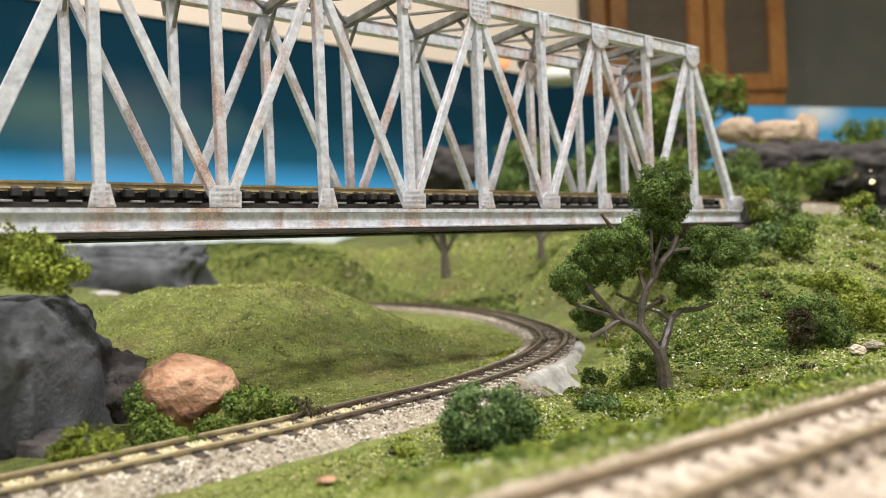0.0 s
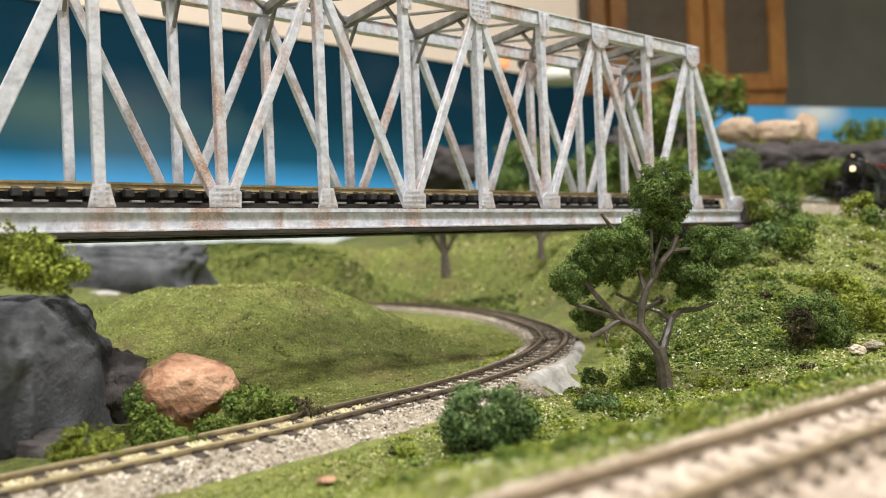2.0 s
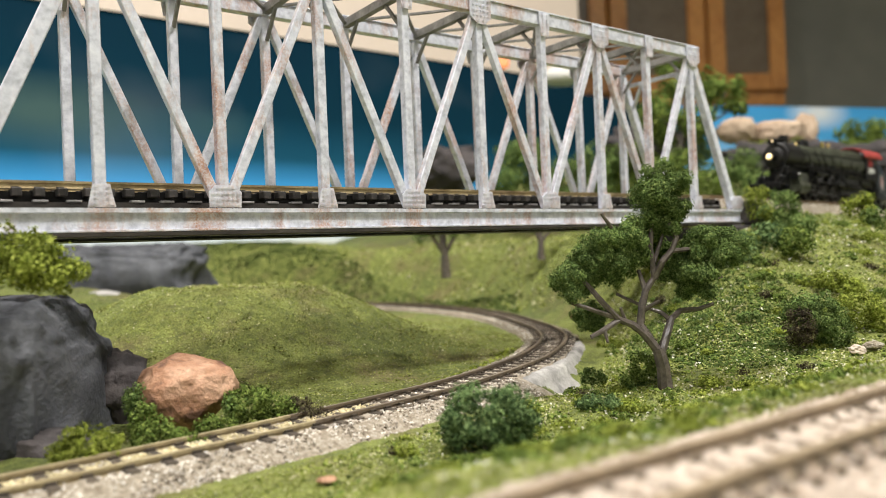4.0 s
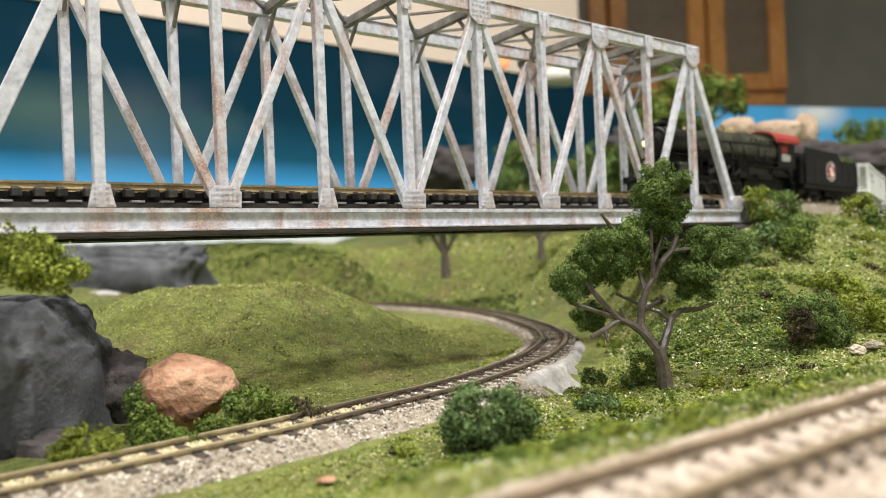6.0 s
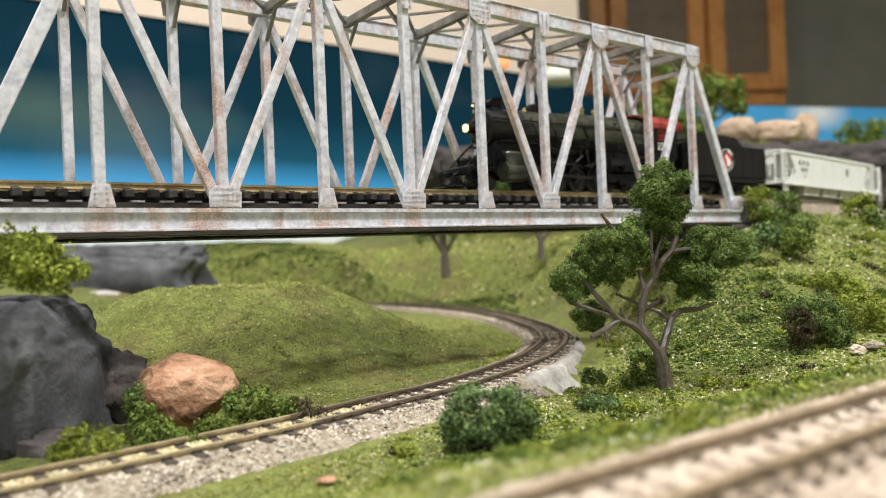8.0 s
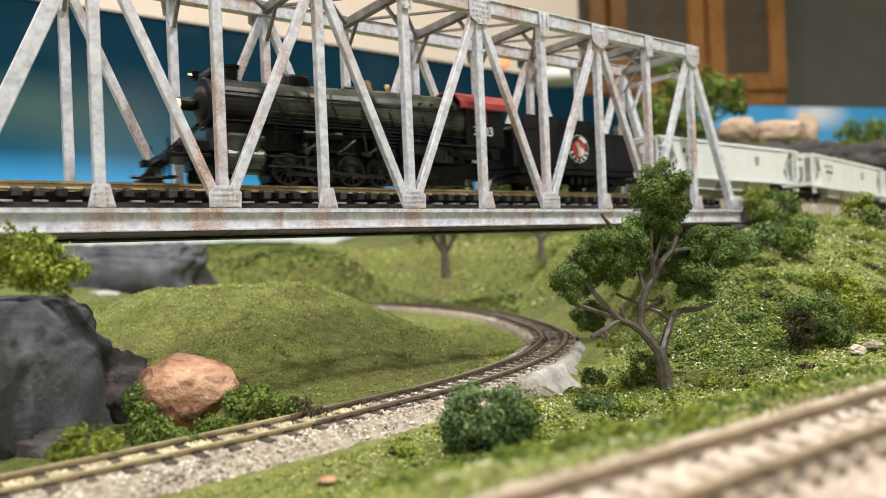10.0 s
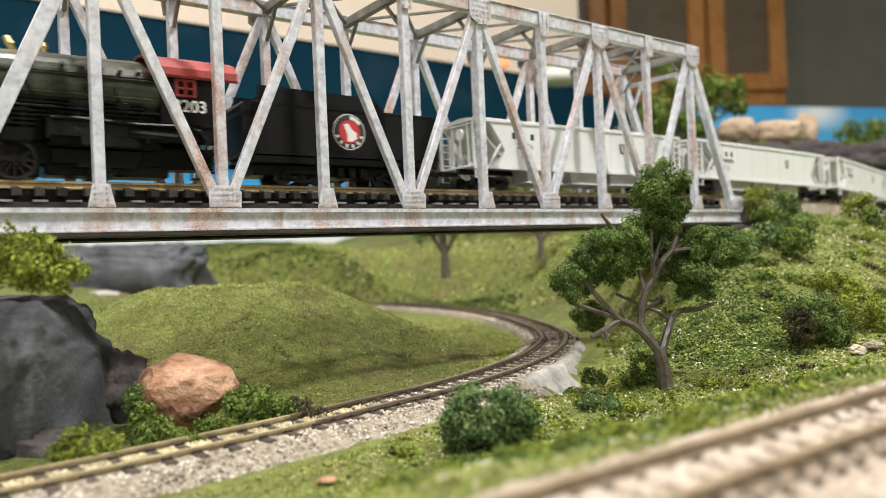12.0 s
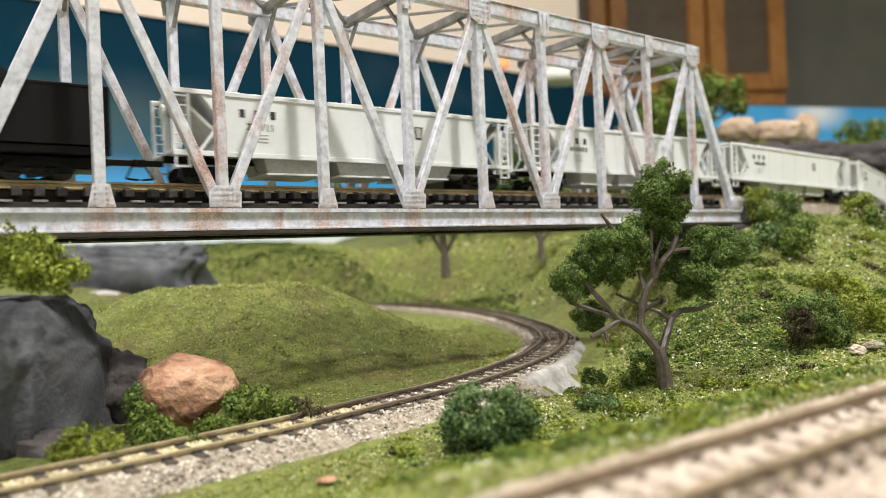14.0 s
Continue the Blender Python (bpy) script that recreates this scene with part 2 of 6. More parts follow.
M_STONE = leafy("ballast_stones", [(0.0, (0.15, 0.12, 0.09)), (0.4, (0.38, 0.33, 0.27)), (0.8, (0.62, 0.57, 0.51)), (1.0, (0.80, 0.77, 0.72))])
M_SAND = leafy("yellow_cream_sand", [(0.0, (0.42, 0.35, 0.19)), (0.5, (0.60, 0.52, 0.32)), (1.0, (0.74, 0.67, 0.47))])
M_STONE_PINK = leafy("cream_stones", [(0.0, (0.30, 0.23, 0.17)), (0.5, (0.56, 0.46, 0.385)), (1.0, (0.77, 0.68, 0.60))])


# ---- mesh helpers ----
def part(name, bm, material, parent=None, label=""):
    me = bpy.data.meshes.new(name)
    bm.to_mesh(me)
    bm.free()
    if material:
        me.materials.append(material)
    ob = new(name, me)
    if parent is not None:
        ob.parent = parent
    if label:
        ob["label"] = label
    return ob


def same(name, mesh, parent, m=None):
    """One more object on an existing mesh."""
    ob = new(name, mesh)
    ob.parent = parent
    if m is not None:
        ob.matrix_basis = m
    return ob


def empty(name, m=None):
    ob = new(name)
    ob.empty_display_size = 0.01
    if m is not None:
        ob.matrix_basis = m
    return ob


def smooth(ob):
    for f in ob.data.polygons:
        f.use_smooth = True
    return ob


def box(bm, a, b, bevel=0.0):
    """An axis-aligned block from corner a to corner b."""
    lo = [min(p, q) for p, q in zip(a, b)]
    hi = [max(p, q) for p, q in zip(a, b)]
    mid = [(p + q) / 2 for p, q in zip(lo, hi)]
    r = bmesh.ops.create_cube(bm, size=1, matrix=Matrix.LocRotScale(mid, None, [q - p for p, q in zip(lo, hi)]))
    if bevel:
        edges = list({e for v in r["verts"] for e in v.link_edges})
        bmesh.ops.bevel(bm, geom=edges, offset=bevel, segments=1, affect="EDGES", profile=0.7)
    return r["verts"]


def beam(bm, a, b, wide, deep, side=(0, 1, 0)):
    """A bar from a to b; deep along side, wide across it."""
    a, b = Vector(a), Vector(b)
    z = (b - a).normalized()
    y = (Vector(side) - z * Vector(side).dot(z)).normalized()
    x = y.cross(z)
    m = Matrix((x, y, z)).transposed().to_4x4()
    m.translation = (a + b) / 2
    bmesh.ops.create_cube(bm, size=1, matrix=m @ Matrix.Diagonal((wide, deep, (b - a).length, 1)))


def rod(bm, a, b, r1, r2=None, segs=10, caps=True):
    a, b = Vector(a), Vector(b)
    q = (b - a).to_track_quat("Z", "Y").to_matrix().to_4x4()
    q.translation = (a + b) / 2
    return bmesh.ops.create_cone(bm, cap_ends=caps, segments=segs, radius1=r1, radius2=r1 if r2 is None else r2, depth=(b - a).length, matrix=q)


def loft(bm, rings, closed=True):
    """Skin through rings of equal length; caps at both ends."""
    vs = [[bm.verts.new(p) for p in ring] for ring in rings]
    n = len(rings[0])
    for r0, r1 in zip(vs, vs[1:]):
        for i in range(n if closed else n - 1):
            j = (i + 1) % n
            bm.faces.new((r0[i], r0[j], r1[j], r1[i]))
    if closed:
        bm.faces.new(vs[0][::-1])
        bm.faces.new(vs[-1])
    return vs


# ---- the plan: the bridge's own axes in the room ----
YAW = 36.645
BRIDGE = pose(-0.08171, 0.17411, 0.05504, 0, 0, YAW)
BRIDGE_INV = BRIDGE.inverted()
PANEL, HIGH, WIDE = 0.030, 0.0686, 0.0377
TRACK_Y = WIDE / 2
RAIL_TOP = 0.0079
CURVE_S, CURVE_R = 0.379, 0.378
FALL, FALL_S = 0.0259, 0.291

# ---- lower track line, from the front round the curve ----
LOWER = [(-0.215, 0.012), (-0.1500, 0.0670), (-0.1100, 0.1010), (-0.0732, 0.1326), (-0.0549, 0.1490), (-0.0380, 0.1645), (-0.0209, 0.1825), (0.0009, 0.2061), (0.0196, 0.2338), (0.0344, 0.2641), (0.0455, 0.3107), (0.0425, 0.3647), (0.0215, 0.4531), (-0.0385, 0.5500), (-0.13, 0.6150), (-0.26, 0.6400)]
NEAR_A, NEAR_B = (0.0312, 0.0801), (0.0613, 0.1005)


def spline(points, step):
    """Even points along a smooth line through the given ones."""
    pts = [Vector((*p[:2], 0)) for p in points]
    out = []
    for i in range(len(pts) - 1):
        p0, p1, p2, p3 = pts[max(i - 1, 0)], pts[i], pts[i + 1], pts[min(i + 2, len(pts) - 1)]
        for k in range(40):
            t = k / 40
            out.append(0.5 * ((2 * p1) + (p2 - p0) * t + (2 * p0 - 5 * p1 + 4 * p2 - p3) * t * t + (3 * p1 - p0 - 3 * p2 + p3) * t ** 3))
    out.append(pts[-1])
    res, acc = [out[0]], 0.0
    for a, b in zip(out, out[1:]):
        d = (b - a).length
        while acc + d >= step:
            a = a + (b - a) * ((step - acc) / d)
            d = (b - a).length
            res.append(a.copy())
            acc = 0.0
        acc += d
    return res


LOWER_PTS = spline(LOWER, 0.004)
LP = np.array([(p.x, p.y) for p in LOWER_PTS])
LD = np.gradient(LP, axis=0)
LD /= np.linalg.norm(LD, axis=1)[:, None]


NEAR_L = math.hypot(NEAR_B[0] - NEAR_A[0], NEAR_B[1] - NEAR_A[1])
NEAR_C, NEAR_S = (NEAR_B[0] - NEAR_A[0]) / NEAR_L, (NEAR_B[1] - NEAR_A[1]) / NEAR_L


def sm(t):
    t = np.clip(t, 0, 1)
    return t * t * (3 - 2 * t)


def lower_distance(x, y):
    """Signed distance from the lower track; positive outside its curve."""
    p = np.stack([np.ravel(x), np.ravel(y)], 1)
    out = np.empty(len(p))
    for k in range(0, len(p), 4000):
        q = p[k:k + 4000]
        d = ((q[:, None, :] - LP[None]) ** 2).sum(2)
        i = d.argmin(1)
        r = q - LP[i]
        sgn = np.sign(r[:, 0] * LD[i, 1] - r[:, 1] * LD[i, 0])
        out[k:k + 4000] = np.sqrt(d[np.arange(len(q)), i]) * np.where(sgn == 0, 1, sgn)
    return out.reshape(np.shape(x))


CS, SN = math.cos(radians(YAW)), math.sin(radians(YAW))


def to_bridge(x, y):
    dx, dy = x + 0.08171, y - 0.17411
    return dx * CS + dy * SN, -dx * SN + dy * CS


def upper_y(bx):
    """Cross place of the upper track's centre in the bridge's axes."""
    over = np.clip(bx - CURVE_S, 0, 0.30)
    return TRACK_Y + CURVE_R - np.sqrt(CURVE_R ** 2 - over ** 2)


def height(x, y):
    """Ground height of the layout."""
    x, y = np.asarray(x, float), np.asarray(y, float)
    bx, by = to_bridge(x, y)
    d = lower_distance(x, y)
    near = (y - NEAR_A[1]) * NEAR_C - (x - NEAR_A[0]) * NEAR_S
    bank = 0.0146 * (1 - sm((near - 0.012) / 0.062)) * sm((d - 0.022) / 0.05)
    hill = np.maximum(0.047 * sm((bx - 0.09) / 0.20) * sm((by + 0.135) / 0.13), 0.047 * sm(by / 0.08) * sm((d - 0.022) / 0.085))
    h = bank + hill * sm((d - 0.018) / 0.06)
    # hollow below the plaster bank
    h = h - 0.0068 * np.exp(-(((x - 0.0365) / 0.016) ** 2 + ((y - 0.240) / 0.026) ** 2)) * sm((d - 0.0105) / 0.006)
    # back hills
    back = sm((by - 0.17) / 0.25)
    h = h + back * sm((d - 0.03) / 0.2) * (-0.004 + 0.100 * sm((bx - 0.30) / 0.45))
    # mound inside the curve
    r2 = ((x + 0.095) / 0.130) ** 2 + ((y - 0.318) / 0.120) ** 2
    h = h + 0.0302 * sm((1.0 - np.sqrt(r2)) / 0.80) ** 1.5 * sm((-d - 0.012) / 0.045)
    # inner side behind the mound and the left bank
    h = h + 0.030 * sm((-d - 0.05) / 0.12) * sm((-0.10 - x) / 0.15) * sm((y - 0.30) / 0.2)
    # far meadow ridge
    h = h + 0.0145 * sm((by - 0.42) / 0.12) * sm((0.42 - bx) / 0.12)
    # bed of the upper track
    bed = sm((bx - 0.262) / 0.012) * (1 - sm((np.abs(by - upper_y(bx)) - 0.010) / 0.012)) * sm((0.62 - bx) / 0.03)
    h = h * (1 - bed) + (0.0565 - FALL * np.clip(bx - FALL_S, 0, 0.36)) * bed
    return h


def ground_z(x, y):
    return float(height(np.array([x]), np.array([y]))[0])


def terrain():
    xs = np.concatenate([np.linspace(-1.0, -0.32, 30)[:-1], np.linspace(-0.32, 0.36, 240), np.linspace(0.36, 1.1, 60)[1:]])
    ys = np.concatenate([np.linspace(-0.30, 0.02, 16)[:-1], np.linspace(0.02, 0.46, 190), np.linspace(0.46, 1.5, 110)[1:]])
    gx, gy = np.meshgrid(xs, ys)
    gz = height(gx, gy)
    rough = np.array([[noise.noise((a * 60, b * 60, 0)) * 0.0014 + noise.noise((a * 240, b * 240, 3)) * 0.0006 for a, b in zip(ra, rb)] for ra, rb in zip(gx, gy)])
    calm = sm((np.abs(lower_distance(gx, gy)) - 0.012) / 0.02)
    gz = gz + rough * calm
    n, m = gx.shape
    verts = [(float(a), float(b), float(c)) for a, b, c in zip(gx.ravel(), gy.ravel(), gz.ravel())]
    faces = [(i * m + j, i * m + j + 1, (i + 1) * m + j + 1, (i + 1) * m + j) for i in range(n - 1) for j in range(m - 1)]
    me = bpy.data.meshes.new("ground")
    me.from_pydata(verts, [], faces)
    me.materials.append(M_GRASS)
    return smooth(tagged(new("ground", me), "rolling green ground-foam turf of a model railway layout", "ground", kind="structure"))


terrain()


# ---- room ----
def wall(name, a, b, z0, z1, thick, material, label):
    """An upright slab from a to b; its thickness lies to the left of the way from a to b."""
    bm = bmesh.new()
    length = math.dist(a[:2], b[:2])
    box(bm, (0, 0, z0), (length, thick, z1))
    ob = part(name, bm, material)
    ob.matrix_basis = pose(a[0], a[1], 0, 0, 0, math.degrees(math.atan2(b[1] - a[1], b[0] - a[0])))
    return tagged(ob, label, "wall", kind="structure")


def on_bridge(x, y, z=0.0):
    return BRIDGE @ Vector((x, y, z - 0.05504))


wall("backdrop_corner", on_bridge(0.90, 0.66), on_bridge(1.18, 0.66), -0.12, 0.302, 0.02, M_SKY, "backdrop board painted as deep blue sky with shade painted into its top")
wall("backdrop_left", on_bridge(-0.9, 0.66), on_bridge(0.90, 0.66), -0.12, 0.345, 0.02, M_SKY, "backdrop board painted as deep blue sky with shade painted into its top")
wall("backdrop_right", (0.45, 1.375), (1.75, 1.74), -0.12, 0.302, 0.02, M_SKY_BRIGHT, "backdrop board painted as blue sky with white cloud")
wall("wall_left", on_bridge(-2.0, 0.70), on_bridge(0.90, 0.70), -1.10, 1.36, 0.1, M_TAN_WALL, "plain beige painted wall")
wall("wall_right", (0.1, 2.40), (2.6, 2.60), -1.10, 1.36, 0.1, M_GREY_WALL, "plain grey painted wall")
# Unseen walls, floor and ceiling, added to close the room and bounce light.
wall("wall_side", (2.55, 2.7), (2.55, -2.3), -1.10, 1.36, 0.1, M_CEILING, "plain white painted wall")
wall("wall_rear", (2.6, -2.2), (-2.2, -2.2), -1.10, 1.36, 0.1, M_CEILING, "plain beige painted wall")
wall("wall_far_side", (-2.1, -2.3), (-2.1, 0.2), -1.10, 1.36, 0.1, M_CEILING, "plain beige painted wall")
for name, z, mat, label in (("floor", -1.15, M_GREY_WALL, "plain grey room floor"), ("ceiling", 1.36, M_CEILING, "plain white room ceiling")):
    bm = bmesh.new()
    box(bm, (-2.4, -2.5, z), (2.9, 2.9, z + 0.05))
    tagged(part(name, bm, mat), label, name, kind="structure")
bm = bmesh.new()
box(bm, (-0.9, 0.6575, 0.266), (0.90, 0.70, 1.30))
sof = part("soffit", bm, M_TAN_WALL)
sof.matrix_basis = BRIDGE
tagged(sof, "beige painted soffit box over the backdrop", "soffit", kind="structure")
# front edge and base of the layout
bm = bmesh.new()
box(bm, (-0.98, -0.29, -1.10), (1.08, 0.90, -0.02))
tagged(part("benchwork", bm, M_BLACK), "plain dark bench under the layout", "bench", kind="structure")
bm = bmesh.new()
box(bm, (-1.0, -0.32, -0.12), (1.1, -0.30, 0.015))
tagged(part("fascia", bm, M_BLACK), "dark painted fascia board of the layout", "fascia", kind="structure")


# ---- upper cabinets ----
def cabinet(m, width, tall):
    """A wall cabinet hung above the backdrop: oak frame, framed door, dark panel."""
    cab = tagged(empty("wall_cabinet", m), "honey-oak wall cabinet with a framed door, hung high", "cabinet", "wall cabinets")
    bm = bmesh.new()
    box(bm, (0, 0.002, 0), (width, 0.30, tall), 0.003)
    part("body", bm, M_OAK, cab)
    g, st = 0.004, 0.050
    foot = 0.040
    door = tagged(empty("door"), "")
    door.parent = cab
    for a, b in (((g, 0), (g + st, 1)), ((width - g - st, 0), (width - g, 1))):
        bm = bmesh.new()
        box(bm, (a[0], -0.020, foot), (b[0], 0, tall - 0.012), 0.004)
        part("stile", bm, M_OAK, door)
    for z in (foot, tall - 0.012 - st):
        bm = bmesh.new()
        box(bm, (g + st, -0.019, z), (width - g - st, 0, z + st), 0.004)
        part("rail", bm, M_OAK, door)
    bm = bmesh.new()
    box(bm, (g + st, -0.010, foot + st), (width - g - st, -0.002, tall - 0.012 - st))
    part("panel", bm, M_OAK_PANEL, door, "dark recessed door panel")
    return cab


RW = 4.5
right_edge = 1.014
for width in (0.238, 0.285, 0.285):
    right_edge -= width
    cabinet(pose(right_edge, 2.08 + (right_edge - 0.774) * math.tan(radians(RW)), 0.425, 0, 0, RW), width - 0.002, 0.95)


# ---- the truss bridge ----
def rivet(bm, x, y, z, r, out):
    bmesh.ops.create_cone(bm, cap_ends=True, segments=6, radius1=r, radius2=r * 0.5, depth=r, matrix=Matrix.Translation((x, y + out * r * 0.5, z)) @ pose(0, 0, 0, 90 * out, 0, 0))


def gusset_mesh(name, outline, rivets, out, thick=0.0005):
    """A flat plate of that outline (x, z) with rivet heads on its outer face."""
    bm = bmesh.new()
    loft(bm, [[(x, 0, z) for x, z in outline], [(x, out * thick, z) for x, z in outline]])
    bmesh.ops.recalc_face_normals(bm, faces=bm.faces)
    for x, z in rivets:
        rivet(bm, x, out * thick, z, 0.00042, out)
    me = bpy.data.meshes.new(name)
    bm.to_mesh(me)
    bm.free()
    me.materials.append(M_STEEL_RUSTY)
    return me


def bridge():
    br = tagged(empty("truss_bridge", BRIDGE), "weathered silver-grey riveted steel truss railway bridge", "bridge")
    first, last = -1, 9

    def node(u, side, z):
        return (u * PANEL, side * WIDE, z)

    def grid(x0, x1, z0, z1, nx, nz):
        return [(x0 + (x1 - x0) * i / (nx - 1), z0 + (z1 - z0) * k / (nz - 1)) for i in range(nx) for k in range(nz)]

    foot = [(-0.0031, 0.0002), (0.0031, 0.0002), (0.0019, 0.0058), (-0.0019, 0.0058)]
    main = [(-0.0042, 0.0002), (0.0042, 0.0002), (0.0044, 0.0042), (0.0026, 0.0060), (-0.0026, 0.0060), (-0.0044, 0.0042)]
    top_main = [(-0.0045, HIGH + 0.0026), (0.0045, HIGH + 0.0026), (0.0045, HIGH - 0.0042), (0.0015, HIGH - 0.0064), (-0.0015, HIGH - 0.0064), (-0.0045, HIGH - 0.0042)]
    top_foot = [(-0.0028, HIGH + 0.0024), (0.0028, HIGH + 0.0024), (0.0018, HIGH - 0.0062), (-0.0018, HIGH - 0.0062)]
    for side in (0, 1):
        y = side * WIDE
        out = -1 if side == 0 else 1
        face = y + out * 0.0017
        meshes = {
            "foot": gusset_mesh("gusset", foot, grid(-0.0014, 0.0014, 0.0012, 0.0052, 2, 4) + [(-0.0024, 0.0010), (0.0024, 0.0010)], out),
            "main": gusset_mesh("gusset", main, grid(-0.0034, 0.0034, 0.0010, 0.0039, 6, 3) + grid(-0.0020, 0.0020, 0.0054, 0.0055, 4, 1 + 1)[::2], out),
            "top_main": gusset_mesh("gusset", top_main, grid(-0.0032, 0.0032, HIGH - 0.0036, HIGH + 0.0016, 5, 4) + [(-0.001, HIGH - 0.005), (0.001, HIGH - 0.005)], out),
            "top_foot": gusset_mesh("gusset", top_foot, grid(-0.0011, 0.0011, HIGH - 0.0050, HIGH + 0.0014, 2, 5), out),
        }
        x0, x1 = first * PANEL - 0.003, last * PANEL + 0.0035
        bm = bmesh.new()
        prof = [(-0.0022, 0), (0.0022, 0), (0.0022, -0.0011), (0.0010, -0.0012), (0.0010, -0.0052), (-0.0010, -0.0052), (-0.0010, -0.0012), (-0.0022, -0.0011)]
        loft(bm, [[(x0, y + a, b) for a, b in prof], [(x1, y + a, b) for a, b in prof]])
        bmesh.ops.recalc_face_normals(bm, faces=bm.faces)
        part("girder", bm, M_STEEL, br)
        bm = bmesh.new()
        box(bm, (x0, y - 0.0022, -0.0058), (x1, y + 0.0022, -0.0052), 0.0001)
        part("flange_angle", bm, M_STEEL, br)
        # Dark brown flange, blackened further: the shade under the girder is in its colour.
        bm = bmesh.new()
        box(bm, (x0, y - 0.0021, -0.0070), (x1, y + 0.0021, -0.0058), 0.0002)
        part("bottom_flange", bm, M_FLANGE, br, "dark brown bottom flange, blackened for its underside shade")
        bm = bmesh.new()
        box(bm, ((first + 1) * PANEL - 0.001, y - 0.0017, HIGH - 0.0022), ((last - 1) * PANEL + 0.0022, y + 0.0017, HIGH + 0.0022), 0.0002)
        part("top_chord", bm, M_STEEL, br)
        bm = bmesh.new()
        box(bm, ((first + 1) * PANEL - 0.002, y - 0.0023, HIGH + 0.0022), ((last - 1) * PANEL + 0.0028, y + 0.0023, HIGH + 0.0027), 0.0001)
        part("cover_plate", bm, M_STEEL, br)
        for u in range(first, last + 1):
            odd = u % 2 != 0
            g = same("gusset", meshes["main" if odd else "foot"], br, pose(u * PANEL, face, 0))
            if first < u < last:
                same("gusset", meshes["top_foot" if odd else "top_main"], br, pose(u * PANEL, face + out * 0.0003, 0))
        for u in range(first + 1, last):
            bm = bmesh.new()
            w = 0.0027
            for v in box(bm, (u * PANEL - w / 2, y - 0.0014, 0.0003), (u * PANEL + w / 2, y + 0.0014, HIGH - 0.0022), 0.00025):
                pass
            part("upright", bm, M_STEEL, br)
        for u in range(first, last):
            odd = u % 2 != 0
            lo, hi = (u, u + 1) if odd else (u + 1, u)
            end = lo in (first, last)
            shift = 0.0012 if hi > lo else -0.0012
            bm = bmesh.new()
            beam(bm, (lo * PANEL + shift, y, 0.0010), (hi * PANEL - shift, y, HIGH - 0.003), 0.0036 if end else 0.0026, 0.0030 if end else 0.0024)
            bmesh.ops.bevel(bm, geom=list(bm.edges), offset=0.0002, segments=1, affect="EDGES")
            part("end_post" if end else "diagonal", bm, M_STEEL, br)
    # across the top
    for u in range(first + 1, last):
        bm = bmesh.new()
        box(bm, (u * PANEL - 0.0012, 0.0018, HIGH - 0.0018), (u * PANEL + 0.0012, WIDE - 0.0018, HIGH + 0.0010), 0.0001)
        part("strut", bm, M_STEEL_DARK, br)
        if u < last - 1:
            for a, b in ((0, 1), (1, 0)):
                bm = bmesh.new()
                dz = 0.0004 if a else -0.0006
                beam(bm, (u * PANEL, a * WIDE + (0.002 if a == 0 else -0.002), HIGH + dz), ((u + 1) * PANEL, b * WIDE + (0.002 if b == 0 else -0.002), HIGH + dz), 0.0012, 0.0007, (0, 0, 1))
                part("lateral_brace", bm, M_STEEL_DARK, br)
        for side in (0, 1):
            bm = bmesh.new()
            inner = 0.0018 if side == 0 else WIDE - 0.0018
            reach = 0.0080 if side == 0 else -0.0080
            beam(bm, (u * PANEL, inner, HIGH - 0.0105), (u * PANEL, inner + reach, HIGH - 0.0015), 0.0010, 0.0010, (1, 0, 0))
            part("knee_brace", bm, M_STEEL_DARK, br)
    # portal at each end
    for u, lean in ((first + 1, -1), (last - 1, 1)):
        bm = bmesh.new()
        box(bm, (u * PANEL + lean * 0.0032 - 0.0008, 0.0018, HIGH - 0.0078), (u * PANEL + lean * 0.0032 + 0.0008, WIDE - 0.0018, HIGH - 0.0062))
        part("portal_strut", bm, M_STEEL, br)
        for side in (0, 1):
            y0 = 0.0018 if side == 0 else WIDE - 0.0018
            y1 = 0.0100 if side == 0 else WIDE - 0.0100
            bm = bmesh.new()
            beam(bm, (u * PANEL + lean * 0.0070, y0, HIGH - 0.0165), (u * PANEL + lean * 0.0032, y1, HIGH - 0.0070), 0.0012, 0.0012, (1, 0, 0))
            part("portal_knee", bm, M_STEEL, br)
    # floor
    for u in range(first, last + 1):
        bm = bmesh.new()
        box(bm, (u * PANEL - 0.0012, 0.0014, -0.0056), (u * PANEL + 0.0012, WIDE - 0.0014, -0.0010))
        part("floor_beam", bm, M_BLACK, br)
    for yy in (TRACK_Y - 0.0050, TRACK_Y + 0.0050):
        bm = bmesh.new()
        box(bm, (first * PANEL - 0.002, yy - 0.0009, -0.0036), (last * PANEL + 0.002, yy + 0.0009, 0.0052))
        part("stringer", bm, M_BLACK, br)
    for yy in (TRACK_Y - 0.0098, TRACK_Y + 0.0098):
        bm = bmesh.new()
        box(bm, (first * PANEL - 0.002, yy - 0.0007, 0.0006), (last * PANEL + 0.002, yy + 0.0007, 0.0022))
        part("walkway_beam", bm, M_FLANGE, br)
        for k in range(41):
            bm = bmesh.new()
            x = first * PANEL + 0.002 + k * 0.0074
            box(bm, (x, yy - 0.0011, 0.0021), (x + 0.0034, yy + 0.0011, 0.0027), 0.0001)
            part("deck_bracket", bm, M_STEEL_DARK, br)
    # Black strips added to make the band of shade under the deck.
    for y0, y1 in ((0.0024, 0.0058), (WIDE - 0.0058, WIDE - 0.0024)):
        bm = bmesh.new()
